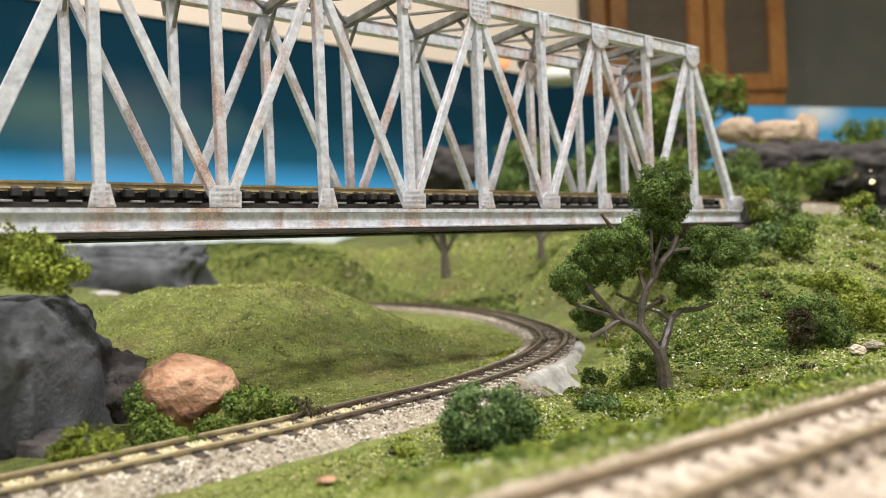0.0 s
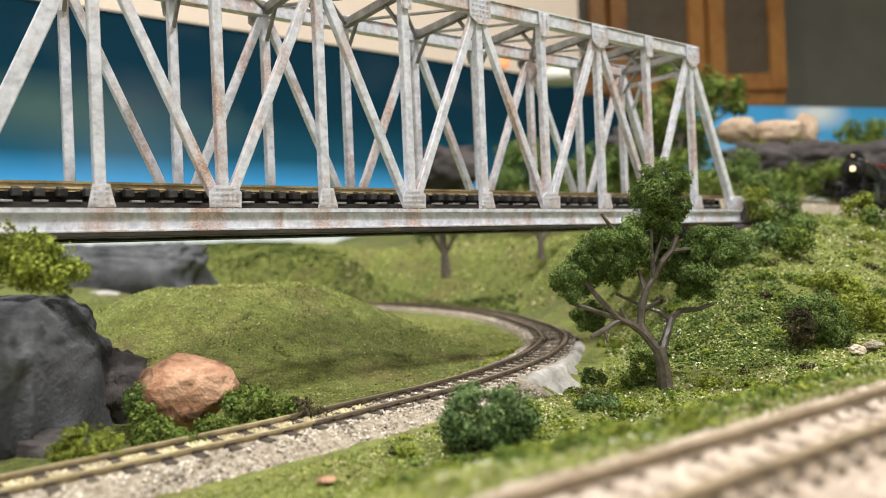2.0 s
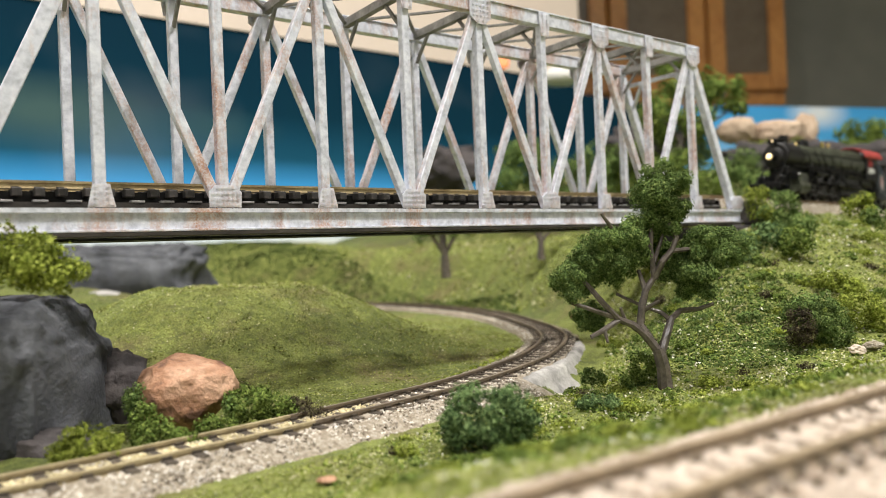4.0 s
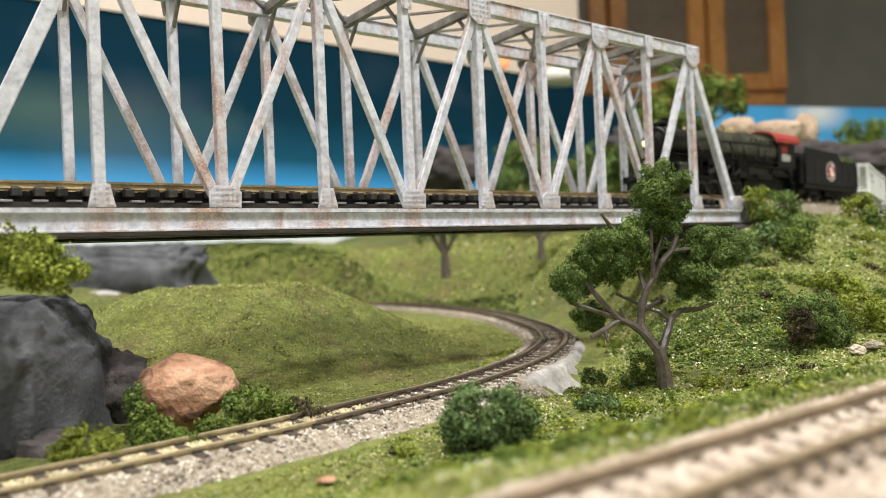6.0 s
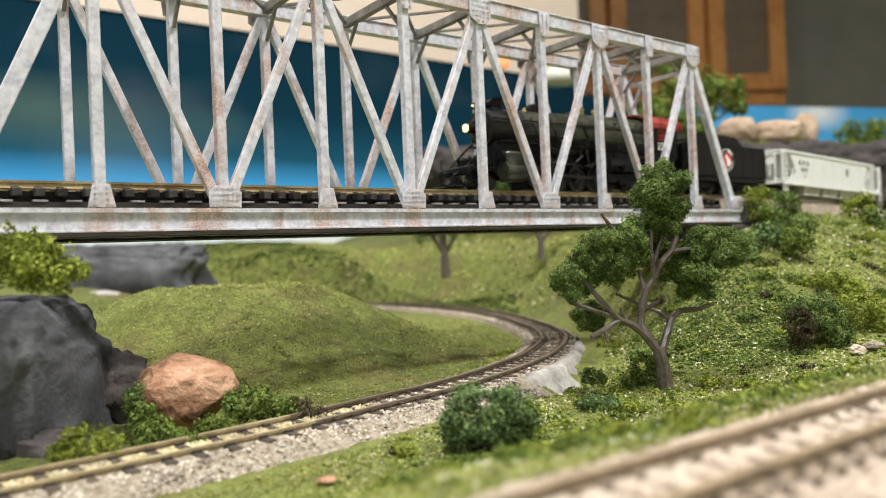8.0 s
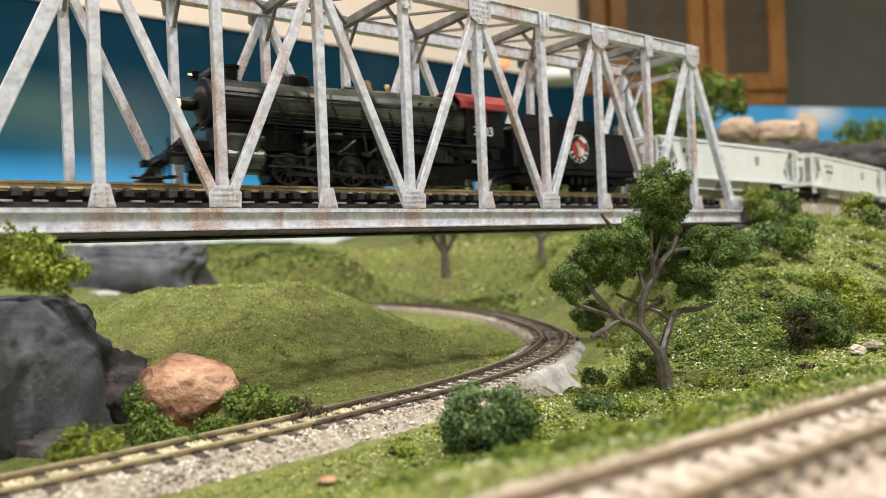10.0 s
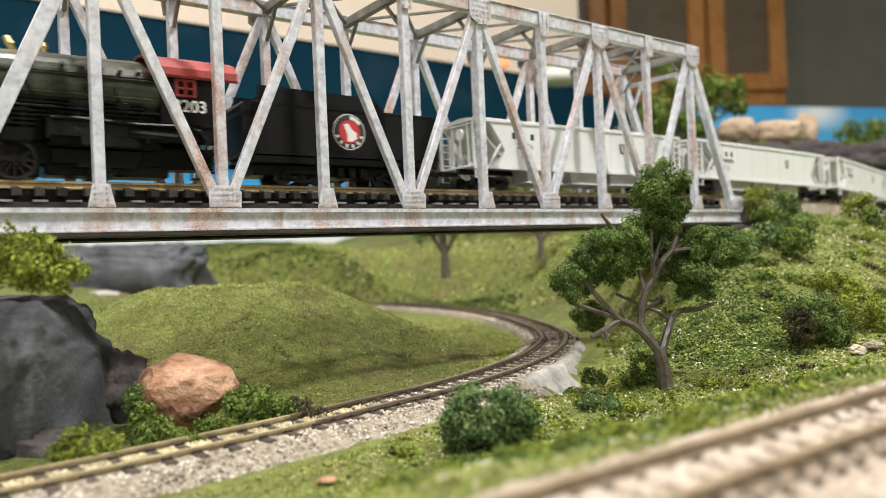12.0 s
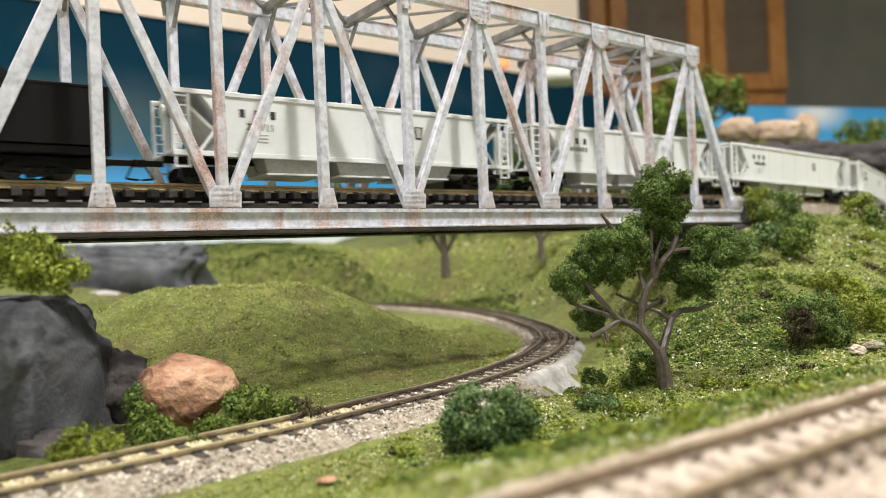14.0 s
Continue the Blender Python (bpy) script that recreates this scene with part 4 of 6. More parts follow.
# ---- plants ----
G_BUSH = "foam bushes on the layout"
GREEN = [
    ("deep green round foam bush beside the track", M_LEAF_BLUE, [((0.0076, 0.1500, 0.0067), 0.01074, 0.00747), ((0.0126, 0.1500, 0.0057), 0.00607, 0.00560), ((0.0026, 0.1500, 0.0055), 0.00537, 0.00467)], 0.0017, 0.00042),
    ("low dark green foam clump at the slope's foot", M_LEAF_BLUE, [((0.0373, 0.1805, 0.0022), 0.00590, 0.00183), ((0.0342, 0.1805, 0.0018), 0.00281, 0.00140)], 0.0009, 0.00032),
    ("small olive bush behind the tree trunk", M_LEAF_MID, [((0.0554, 0.2065, 0.0063), 0.00482, 0.00418), ((0.0523, 0.2065, 0.0032), 0.00418, 0.00225)], 0.0011, 0.00034),
    ("small dark weeds by the pale bank", M_LEAF_DARK, [((0.0414, 0.2080, 0.0035), 0.00421, 0.00259), ((0.0542, 0.2080, 0.0002), 0.00550, 0.00162)], 0.0009, 0.00032),
    ("dark green ragged bush with a brown side", M_LEAF_DARK, [((0.1109, 0.2165, 0.0172), 0.00775, 0.00708), ((0.1152, 0.2165, 0.0120), 0.00573, 0.00573), ((0.1062, 0.2165, 0.0194), 0.00607, 0.00472)], 0.0013, 0.00036),
    ("brown ragged bush side", M_LEAF_BROWN, [((0.1030, 0.2125, 0.0150), 0.0046, 0.0058)], 0.0012, 0.00034),
    ("yellow-green foam clump on the slope", M_LEAF_LIME, [((0.1302, 0.2290, 0.0180), 0.00927, 0.00463), ((0.1371, 0.2290, 0.0123), 0.00535, 0.00535), ((0.1264, 0.2290, 0.0119), 0.00428, 0.00356)], 0.0013, 0.00038),
    ("yellow-green foam clump higher on the slope", M_LEAF_LIME, [((0.1374, 0.2585, 0.0255), 0.00644, 0.00322), ((0.1433, 0.2585, 0.0222), 0.00724, 0.00322)], 0.0014, 0.00042),
    ("lime foam moss over the grey rock", M_LEAF_LIME, [((-0.0898, 0.1500, 0.0439), 0.00864, 0.00677), ((-0.0821, 0.1480, 0.0421), 0.00691, 0.00530), ((-0.0764, 0.1470, 0.0397), 0.00435, 0.00320), ((-0.1026, 0.1580, 0.0438), 0.00861, 0.00615)], 0.0019, 0.00046),
    ("bright green foam bush at the rock's foot", M_LEAF_LIME, [((-0.0736, 0.1460, 0.0054), 0.00523, 0.00409), ((-0.0690, 0.1470, 0.0042), 0.00343, 0.00320), ((-0.0760, 0.1440, 0.0047), 0.00336, 0.00291)], 0.0013, 0.00040),
    ("mid green foam bush before the orange boulder", M_LEAF_MID, [((-0.0642, 0.1580, 0.0038), 0.00492, 0.00394), ((-0.0682, 0.1620, 0.0064), 0.00328, 0.00429), ((-0.0571, 0.1570, 0.0034), 0.00489, 0.00220)], 0.0012, 0.00038),
    ("mid green foam bush beside the orange boulder", M_LEAF_MID, [((-0.0475, 0.1720, 0.0072), 0.00562, 0.00455), ((-0.0532, 0.1640, 0.0040), 0.00460, 0.00255), ((-0.0425, 0.1760, 0.0048), 0.00548, 0.00411)], 0.0013, 0.00038),
    ("dark green foam bush by the rock", M_LEAF_DARK, [((-0.0715, 0.1680, 0.0094), 0.00340, 0.00471), ((-0.0503, 0.1700, 0.0064), 0.00291, 0.00344)], 0.0012, 0.00038),
    ("dull green ragged weeds by the track", M_LEAF_BROWN, [((-0.0340, 0.1760, 0.0026), 0.00493, 0.00274), ((-0.0383, 0.1820, 0.0037), 0.00368, 0.00312)], 0.0010, 0.00034),
    ("yellow-green bush at the bridge abutment", M_LEAF_LIME, [((0.1453, 0.3350, 0.0596), 0.00626, 0.00469), ((0.1465, 0.3300, 0.0525), 0.00514, 0.00462)], 0.0026, 0.0006),
    ("dark green bush at the bridge abutment", M_LEAF_DARK, [((0.1537, 0.3300, 0.0529), 0.01027, 0.00925), ((0.1561, 0.3250, 0.0462), 0.00911, 0.00658)], 0.0026, 0.0006),
    ("mid green bush below the bridge abutment", M_LEAF_BLUE, [((0.1310, 0.3000, 0.0394), 0.01167, 0.00794), ((0.1162, 0.2900, 0.0342), 0.00993, 0.00587)], 0.0024, 0.0006),
    ("low olive bushes on the upper slope", M_LEAF_MID, [((0.1388, 0.2850, 0.0388), 0.00754, 0.00577)], 0.0022, 0.0006),
    ("yellow-green bush before the upper track", M_LEAF_LIME, [((0.1845, 0.3200, 0.0528), 0.00697, 0.00598)], 0.0024, 0.0006),
    ("dark green low bush beside the upper track", M_LEAF_DARK, [((0.1816, 0.3000, 0.0477), 0.00607, 0.00420)], 0.0022, 0.0006),
    ("dark green bushes on the far ridge", M_LEAF_DARK, [((0.2420, 0.5500, 0.0787), 0.01712, 0.01199), ((0.2437, 0.6000, 0.0993), 0.01868, 0.01588)], 0.006, 0.0014),
    ("mid green bushes on the far ridge", M_LEAF_MID, [((0.2970, 0.6000, 0.0886), 0.01588, 0.01401), ((0.2710, 0.5800, 0.0823), 0.01354, 0.00993), ((0.3386, 0.6200, 0.0975), 0.01448, 0.00676)], 0.006, 0.0014),
    ("green bush against the painted sky", M_LEAF_MID, [((0.4511, 0.8000, 0.1508), 0.01370, 0.01121), ((0.4792, 0.8000, 0.1527), 0.01619, 0.01619), ((0.4544, 0.7800, 0.1340), 0.01700, 0.01578)], 0.008, 0.0018),
    ("lime bush among the pink rocks", M_LEAF_LIME, [((0.3565, 0.7400, 0.1394), 0.01382, 0.00691), ((0.3158, 0.7200, 0.1313), 0.01345, 0.00504)], 0.006, 0.0016),
    ("dark green bushes behind the bridge", M_LEAF_DARK, [((0.0783, 0.6600, 0.1185), 0.02363, 0.02568), ((0.1136, 0.6600, 0.1015), 0.02260, 0.01747), ((0.0551, 0.6400, 0.0970), 0.01793, 0.01295), ((0.1448, 0.6600, 0.1104), 0.02260, 0.02568)], 0.008, 0.0018),
    ("olive bushes behind the bridge's far end", M_LEAF_MID, [((0.1756, 0.6600, 0.1091), 0.02363, 0.02363), ((0.1937, 0.6200, 0.0989), 0.01930, 0.01930), ((0.2124, 0.5800, 0.0848), 0.01806, 0.01354), ((0.2340, 0.6600, 0.1300), 0.0185, 0.0190), ((0.2120, 0.6700, 0.1480), 0.0200, 0.0200), ((0.2090, 0.6200, 0.1060), 0.0180, 0.0160)], 0.007, 0.0016),
]
for label, mat, blobs, lump, crumb in GREEN:
    bush(label, [(c, (rx, (rx + rz) / 2, rz)) for c, rx, rz in blobs], mat, lump, crumb * 0.78, 0.7, G_BUSH)


def small_tree(label, foot, trunk, clumps, material, thick, lump, crumb):
    tree = tagged(empty("tree", pose(*foot)), label, "tree", "background trees")
    inv = tree.matrix_basis.inverted()
    bm = bmesh.new()
    limb(bm, [inv @ Vector(p) for p in (foot, *trunk)], thick, thick * 0.45)
    part("trunk", bm, M_BARK, tree)
    for c, rx, rz in clumps:
        bm = bmesh.new()
        limb(bm, [inv @ Vector(trunk[0]), inv @ Vector(c)], thick * 0.5, thick * 0.2)
        part("branch", bm, M_BARK, tree)
        foliage("foliage_clump", [(inv @ Vector(c), (rx, (rx + rz) / 2, rz))], lump, material, tree, crumb=crumb, density=0.7)
    return tree


small_tree("tall green tree on the far ridge", (0.2029, 0.6200, 0.0889), [(0.2071, 0.6200, 0.1274), (0.2138, 0.6200, 0.1706)], [((0.2475, 0.6200, 0.1668), 0.01737, 0.01448), ((0.2346, 0.6300, 0.1769), 0.01448, 0.01351), ((0.2079, 0.6300, 0.1830), 0.01930, 0.02027), ((0.1911, 0.6200, 0.1498), 0.01930, 0.01834), ((0.2187, 0.6100, 0.1420), 0.01448, 0.01255), ((0.2542, 0.6200, 0.1544), 0.01062, 0.00772)], M_LEAF_MID, 0.004, 0.006, 0.0014)
small_tree("small bare-trunked tree in the valley", (0.0015, 0.5000, 0.0234), [(0.0010, 0.5000, 0.0398), (-0.0011, 0.5000, 0.0535)], [((-0.0107, 0.5000, 0.0579), 0.01012, 0.00700), ((0.0127, 0.5000, 0.0580), 0.01090, 0.00623), ((0.0013, 0.5000, 0.0651), 0.01557, 0.00856)], M_LEAF_DARK, 0.0036, 0.005, 0.0012)
small_tree("small bare-trunked tree in the valley", (0.0646, 0.4800, 0.0334), [(0.0648, 0.4800, 0.0446), (0.0644, 0.4800, 0.0540)], [((0.0590, 0.4800, 0.0579), 0.00971, 0.00523), ((0.0758, 0.4800, 0.0583), 0.00971, 0.00523)], M_LEAF_DARK, 0.0028, 0.005, 0.0012)


# ---- rocks ----
def rock(name, label, centre, radii, material, seed, rough=0.18, freq=1.6, facet=0.0, subdiv=5, box_like=1.0):
    """A weathered rock: an ellipsoid cut by random planes and broken up by noise."""
    bm = bmesh.new()
    bmesh.ops.create_icosphere(bm, subdivisions=subdiv, radius=1)
    r = random.Random(seed)
    planes = [(Vector((r.gauss(0, 1), r.gauss(0, 1), r.gauss(0, 1))).normalized(), r.uniform(0.72, 0.95)) for _ in range(16)] if facet else []
    for v in bm.verts:
        d = v.co.normalized()
        f = 1.0
        for n, k in planes:
            c = d.dot(n)
            if c > 0.01:
                f = min(f, 1 * (1 - facet) + facet * min(1.0, k / c))
        q = d * freq + Vector((seed * 7.1, seed * 3.3, 0))
        f += rough * (noise.fractal(q, 0.9, 2.1, 6) * 0.6 + 0.5 * (abs(noise.noise(q * 2.3)) - 0.3)) - 0.05
        if box_like < 1:
            d = Vector([math.copysign(abs(c) ** box_like, c) for c in d])
        v.co = Vector((d.x * radii[0], d.y * radii[1], d.z * radii[2])) * f
    ob = smooth(part(name, bm, material)) if not facet else part(name, bm, material)
    ob.location = centre
    return tagged(ob, label, "rock")


rock("rock_outcrop", "large slate-grey rock outcrop with a mossy top", (-0.1135, 0.1780, 0.0103), (0.02624, 0.028, 0.02544), M_ROCK, 3, 0.15, 1.6, box_like=0.6, subdiv=6)
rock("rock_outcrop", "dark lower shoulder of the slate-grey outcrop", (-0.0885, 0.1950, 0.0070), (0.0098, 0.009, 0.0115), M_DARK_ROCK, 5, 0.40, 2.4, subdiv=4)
# Foot rock in dark brown: its colour carries the shade beneath the outcrop.
rock("rock_outcrop", "foot of the slate-grey outcrop, coloured dark for the shade under it", (-0.1010, 0.1650, -0.0020), (0.0215, 0.010, 0.0088), M_DARK_ROCK, 6, 0.3, 2.0, box_like=0.8)
rock("boulder", "orange-tan weathered boulder on the grass", (-0.0650, 0.1780, 0.0094), (0.01400, 0.0125, 0.01130), M_BOULDER, 8, 0.10, 1.4, 0.9)
rock("rock_outcrop", "slate-grey cliff across the valley", (-0.2480, 0.5700, 0.0300), (0.0640, 0.03, 0.0290), M_ROCK, 12, 0.3, 2.2, subdiv=5, box_like=0.6)
def retaining_bank(s0, s1):
    """A cast plaster bank that falls from the tie ends on the outside of the curve."""
    bm = bmesh.new()
    rings = []
    run = low_pts[s0:s1]
    for i, p in enumerate(run):
        q = run[min(i + 1, len(run) - 1)] - run[max(i - 1, 0)]
        out = Vector((q.y, -q.x, 0)).normalized()
        end = min(1.0, i / 9, (len(run) - 1 - i) / 6)
        ring = []
        for k, (o, z) in enumerate(((0.0060, -0.0060), (0.0086, 0.0022), (0.0106, 0.0020), (0.0118, 0.0006), (0.0130, -0.0014), (0.0146, -0.0036), (0.0180, -0.0066), (0.0250, -0.0130))):
            w = noise.noise((p.x * 160, p.y * 160, k * 0.8)) * 0.0009 + noise.noise((p.x * 520, p.y * 520, k * 2.1)) * 0.0004
            ring.append(tuple(p + out * (o * (0.85 + 0.15 * end) + w) + Vector((0, 0, z * (0.4 + 0.6 * end) + w * 0.6))))
        rings.append(ring)
    loft(bm, rings)
    bmesh.ops.recalc_face_normals(bm, faces=bm.faces)
    return tagged(smooth(part("stone_bank", bm, M_PLASTER)), "pale grey plaster bank beside the curved track", "bank")


retaining_bank(near_i, far_i)
rock("boulder", "small orange stone under the tree", (0.0543, 0.3000, 0.0128), (0.00374, 0.004, 0.00210), M_BOULDER, 17, 0.2, 1.8, 0.6, 3)
rock("boulder", "small crumbly white stone on the slope", (0.1124, 0.1995, 0.0093), (0.0024, 0.0016, 0.0017), M_STONE_PINK, 18, 0.35, 3.0, 0.5, 3)
rock("boulder", "small pale grey stone on the slope", (0.1195, 0.2040, 0.0097), (0.00330, 0.0016, 0.0014), M_BALLAST, 19, 0.3, 2.0, 0.5, 3)
rock("boulder", "small orange stone by the near track", (-0.0228, 0.1315, 0.0008), (0.00205, 0.0014, 0.00072), M_BOULDER, 29, 0.3, 2.0, 0.5, 3)
for k, (p, rx, rz) in enumerate((((0.3023, 0.7400, 0.1521), 0.02073, 0.01498), ((0.3500, 0.7500, 0.1482), 0.03035, 0.01634), ((0.3844, 0.7600, 0.1531), 0.01420, 0.01775))):
    rock("boulder", "pale tan rock on the far ridge", p, (rx, rx * 0.8, rz), M_PINK_ROCK, 21 + k, 0.14, 1.6, 0.7, 4, 0.75)
for k, (p, rx, rz) in enumerate((((0.3064, 0.7000, 0.1163), 0.03814, 0.01852), ((0.3656, 0.7200, 0.1163), 0.04483, 0.02017), ((0.4152, 0.7000, 0.1089), 0.04903, 0.02179), ((0.0075, 0.8000, 0.1324), 0.04359, 0.02740), ((0.2144, 0.7800, 0.1395), 0.04250, 0.03035), ((0.3511, 0.6350, 0.0839), 0.02965, 0.01186), ((0.4291, 0.6800, 0.0899), 0.03176, 0.03176))):
    rock("rock_outcrop", "dark brown layered rock face on the far ridge", p, (rx, rx * 0.6, rz), M_DARK_ROCK, 31 + k, 0.5, 2.4, subdiv=4)

rock("stone_bank", "white gravel patch below the far cliff", (-0.2220, 0.4700, 0.0220), (0.01244, 0.012, 0.00439), M_PLASTER, 71, 0.3, 2.0, subdiv=3)

# stone abutment under the bridge's far end, and one at its near end
for x0, x1 in ((0.262, 0.292), (-0.075, -0.026)):
    bm = bmesh.new()
    box(bm, (x0, -0.004, -0.050), (x1, WIDE + 0.004, -0.0072), 0.001)
    box(bm, (x0 + (0.0145 if x0 > 0 else 0), -0.005, -0.0072), (x1 if x0 > 0 else x1 - 0.010, WIDE + 0.005, 0.004), 0.001)
    ab = part("abutment", bm, M_DARK_ROCK)
    ab.matrix_basis = BRIDGE
    tagged(ab, "dark stone bridge abutment", "abutment")


# ---- loose ground cover ----
def scatter(name, label, n, x0, x1, y0, y1, keep, size, material, seed, shape="tet", lift=0.0002, squash=0.8, category="turf"):
    rng = np.random.default_rng(seed)
    y = y0 * (y1 / y0) ** rng.random(n)
    x = rng.uniform(x0, x1, n) * y
    ok = keep(x, y)
    x, y = x[ok], y[ok]
    z = height(x, y)
    z = z + np.array([noise.noise((a * 60, b * 60, 0)) * 0.0014 + noise.noise((a * 240, b * 240, 3)) * 0.0006 for a, b in zip(x, y)]) * sm((np.abs(lower_distance(x, y)) - 0.012) / 0.02) + lift
    s = rng.uniform(0.5, 1.5, len(x)) * size * np.clip(y / 0.16, 0.8, 2.2)
    me = grain_mesh(name, np.stack([x, y, z], 1), s, rng, shape, squash)
    me.materials.append(material)
    return tagged(new(name, me), label, category, kind="stuff")


def clumps(name, label, n, keep, rmin, rmax, material, seed):
    """Small foam clumps pressed into the slope."""
    rng = np.random.default_rng(seed)
    y = 0.09 * (0.40 / 0.09) ** rng.random(n)
    x = rng.uniform(-0.1, 0.72, n) * y
    ok = keep(x, y)
    x, y = x[ok], y[ok]
    z = height(x, y)
    blobs = []
    for a, b, c in zip(x, y, z):
        r = rng.uniform(rmin, rmax) * max(1.0, b / 0.18)
        blobs.append(((a, b, c + r * 0.15), (r * 1.4, r * 1.2, r * 0.6)))
    p, s, w = foliage_points(rng, blobs, 0.0009, crumb=0.00028, density=0.6)
    me = grain_mesh(name, p, s, rng, normals=w)
    me.materials.append(material)
    return tagged(new(name, me), label, "turf", kind="stuff")


NEAR_N = Vector((-nd.y, nd.x, 0))


def near_side(x, y):
    """Distance from the near track towards the hills."""
    return (x - na.x) * NEAR_N.x + (y - na.y) * NEAR_N.y


def slope(x, y):
    return (lower_distance(x, y) > 0.021) & (near_side(x, y) > 0.0115) & (to_bridge(x, y)[1] < 0.060)


scatter("turf_crumbs", "loose green and yellow foam turf crumbs", 95000, -0.45, 0.75, 0.075, 0.42, slope, 0.00030, M_TURF, 41)
clumps("turf_clumps", "low olive foam clumps in the turf", 230, lambda x, y: slope(x, y) & (near_side(x, y) > 0.018), 0.0010, 0.0024, M_LEAF_MID, 81)
clumps("moss_clumps", "low yellow-green foam clumps in the turf", 170, lambda x, y: slope(x, y) & (near_side(x, y) > 0.016), 0.0010, 0.0026, M_LEAF_LIME, 82)
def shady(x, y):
    """The stretch of slope between the tree and the abutment, its turf darkened for their shade."""
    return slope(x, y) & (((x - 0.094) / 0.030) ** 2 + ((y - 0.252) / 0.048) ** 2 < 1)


scatter("deep_turf", "deep green turf crumbs on the slope, darkened for tree shade", 22000, 0.2, 0.6, 0.19, 0.31, shady, 0.00034, M_TURF_SHADED, 84, lift=0.0003)
clumps("shade_clumps", "low deep green foam clumps on the shaded slope", 200, shady, 0.0010, 0.0022, M_LEAF_DARK, 85)
clumps("leaf_litter", "brown foam litter in the turf", 60, lambda x, y: slope(x, y) & (near_side(x, y) > 0.025), 0.0008, 0.0020, M_LEAF_BROWN, 83)
scatter("turf_clods", "darker green foam clods in the turf", 2600, -0.2, 0.75, 0.09, 0.42, lambda x, y: slope(x, y) & (near_side(x, y) > 0.02), 0.0008, M_LEAF_MID, 42, "oct")
scatter("flower_flecks", "tiny white flower flecks in the turf", 2600, -0.05, 0.75, 0.075, 0.40, lambda x, y: slope(x, y) & (near_side(x, y) > 0.016), 0.00034, M_FLECK, 43, lift=0.0006)
scatter("mound_turf", "fine green foam turf over the mound", 42000, -0.75, 0.2, 0.17, 0.44, lambda x, y: lower_distance(x, y) < -0.014, 0.00022, M_TURF, 44, lift=0.0)
scatter("mound_patches", "darker green and brown turf patches on the mound", 60000, -0.75, 0.2, 0.18, 0.44, lambda x, y: (lower_distance(x, y) < -0.016) & (np.array([noise.noise((a * 42, b * 42, 7)) + 0.6 * noise.noise((a * 130, b * 130, 2)) for a, b in zip(x, y)]) > 0.06), 0.00024, M_TURF_OLIVE, 48, lift=-0.0001)
scatter("trackside_moss", "yellow-green moss crumbs along the curved track", 9000, -0.5, 0.12, 0.15, 0.30, lambda x, y: (lower_distance(x, y) < -0.0125) & (lower_distance(x, y) > -0.020), 0.0006, M_LEAF_LIME, 45, "oct")
scatter("valley_turf", "green foam turf across the valley", 16000, -0.5, 0.5, 0.34, 0.75, lambda x, y: (lower_distance(x, y) > 0.02) & (to_bridge(x, y)[0] > 0.27), 0.0006, M_TURF, 46)
scatter("far_turf", "deep green foam turf on the far slope", 110000, -0.6, 0.1, 0.34, 0.85, lambda x, y: (lower_distance(x, y) > 0.02) & (to_bridge(x, y)[0] <= 0.29), 0.0006, M_TURF_DEEP, 47, squash=0.5)


def stones(name, label, pts, top, lo, hi, n, size, material, seed):
    """Loose stones over a ballast bank, between lo and hi metres to the left of the line."""
    rng = np.random.default_rng(seed)
    i = rng.integers(1, len(pts) - 1, n)
    P = np.array([(p[0], p[1]) for p in pts])
    T = np.gradient(P, axis=0)
    T /= np.linalg.norm(T, axis=1)[:, None]
    o = rng.uniform(lo, hi, n)
    xy = P[i] + np.stack([-T[i, 1], T[i, 0]], 1) * o[:, None] + rng.normal(size=(n, 2)) * 0.0004
    over = np.clip((np.abs(o) - 0.0100) / 0.010, 0, 1.6)
    z = np.broadcast_to(np.asarray(top, float), (len(pts),))[i] - 0.0015 - 0.0042 * over
    me = grain_mesh(name, np.column_stack([xy, z]), rng.uniform(0.5, 1.4, n) * size, rng, "oct", 0.8)
    me.materials.append(material)
    return tagged(new(name, me), label, "ballast", kind="stuff")


stones("ballast_stones", "pale grey and tan ballast stones", [p for p in low_pts[:near_i] if p.y > 0.10], 0.0042, -0.023, 0.0120, 12000, 0.00056, M_STONE, 51)
stones("ballast_stones", "pale grey ballast stones inside the curve", [p for p in low_pts[near_i:] if p.y < 0.42], 0.0042, -0.0085, 0.0120, 7000, 0.0005, M_STONE, 54)
stones("sand_fill", "yellow-cream sand between the rails", [p for p in low_pts[:cut + 20] if p.y > 0.05], 0.0045, -0.0036, 0.0036, 6000, 0.00042, M_SAND, 55)
npts = [p for p in NEAR_PTS if -0.06 < p.x < 0.16]
stones("ballast_stones", "cream ballast stones", npts, NEAR_TOP, -0.052, 0.0125, 16000, 0.00046, M_STONE_PINK, 52)
stones("ballast_stones", "tan ballast stones beyond the bridge", up_b, [p.z - 0.0006 for p in up_b], -0.0125, 0.0125, 5000, 0.0006, M_STONE, 53)


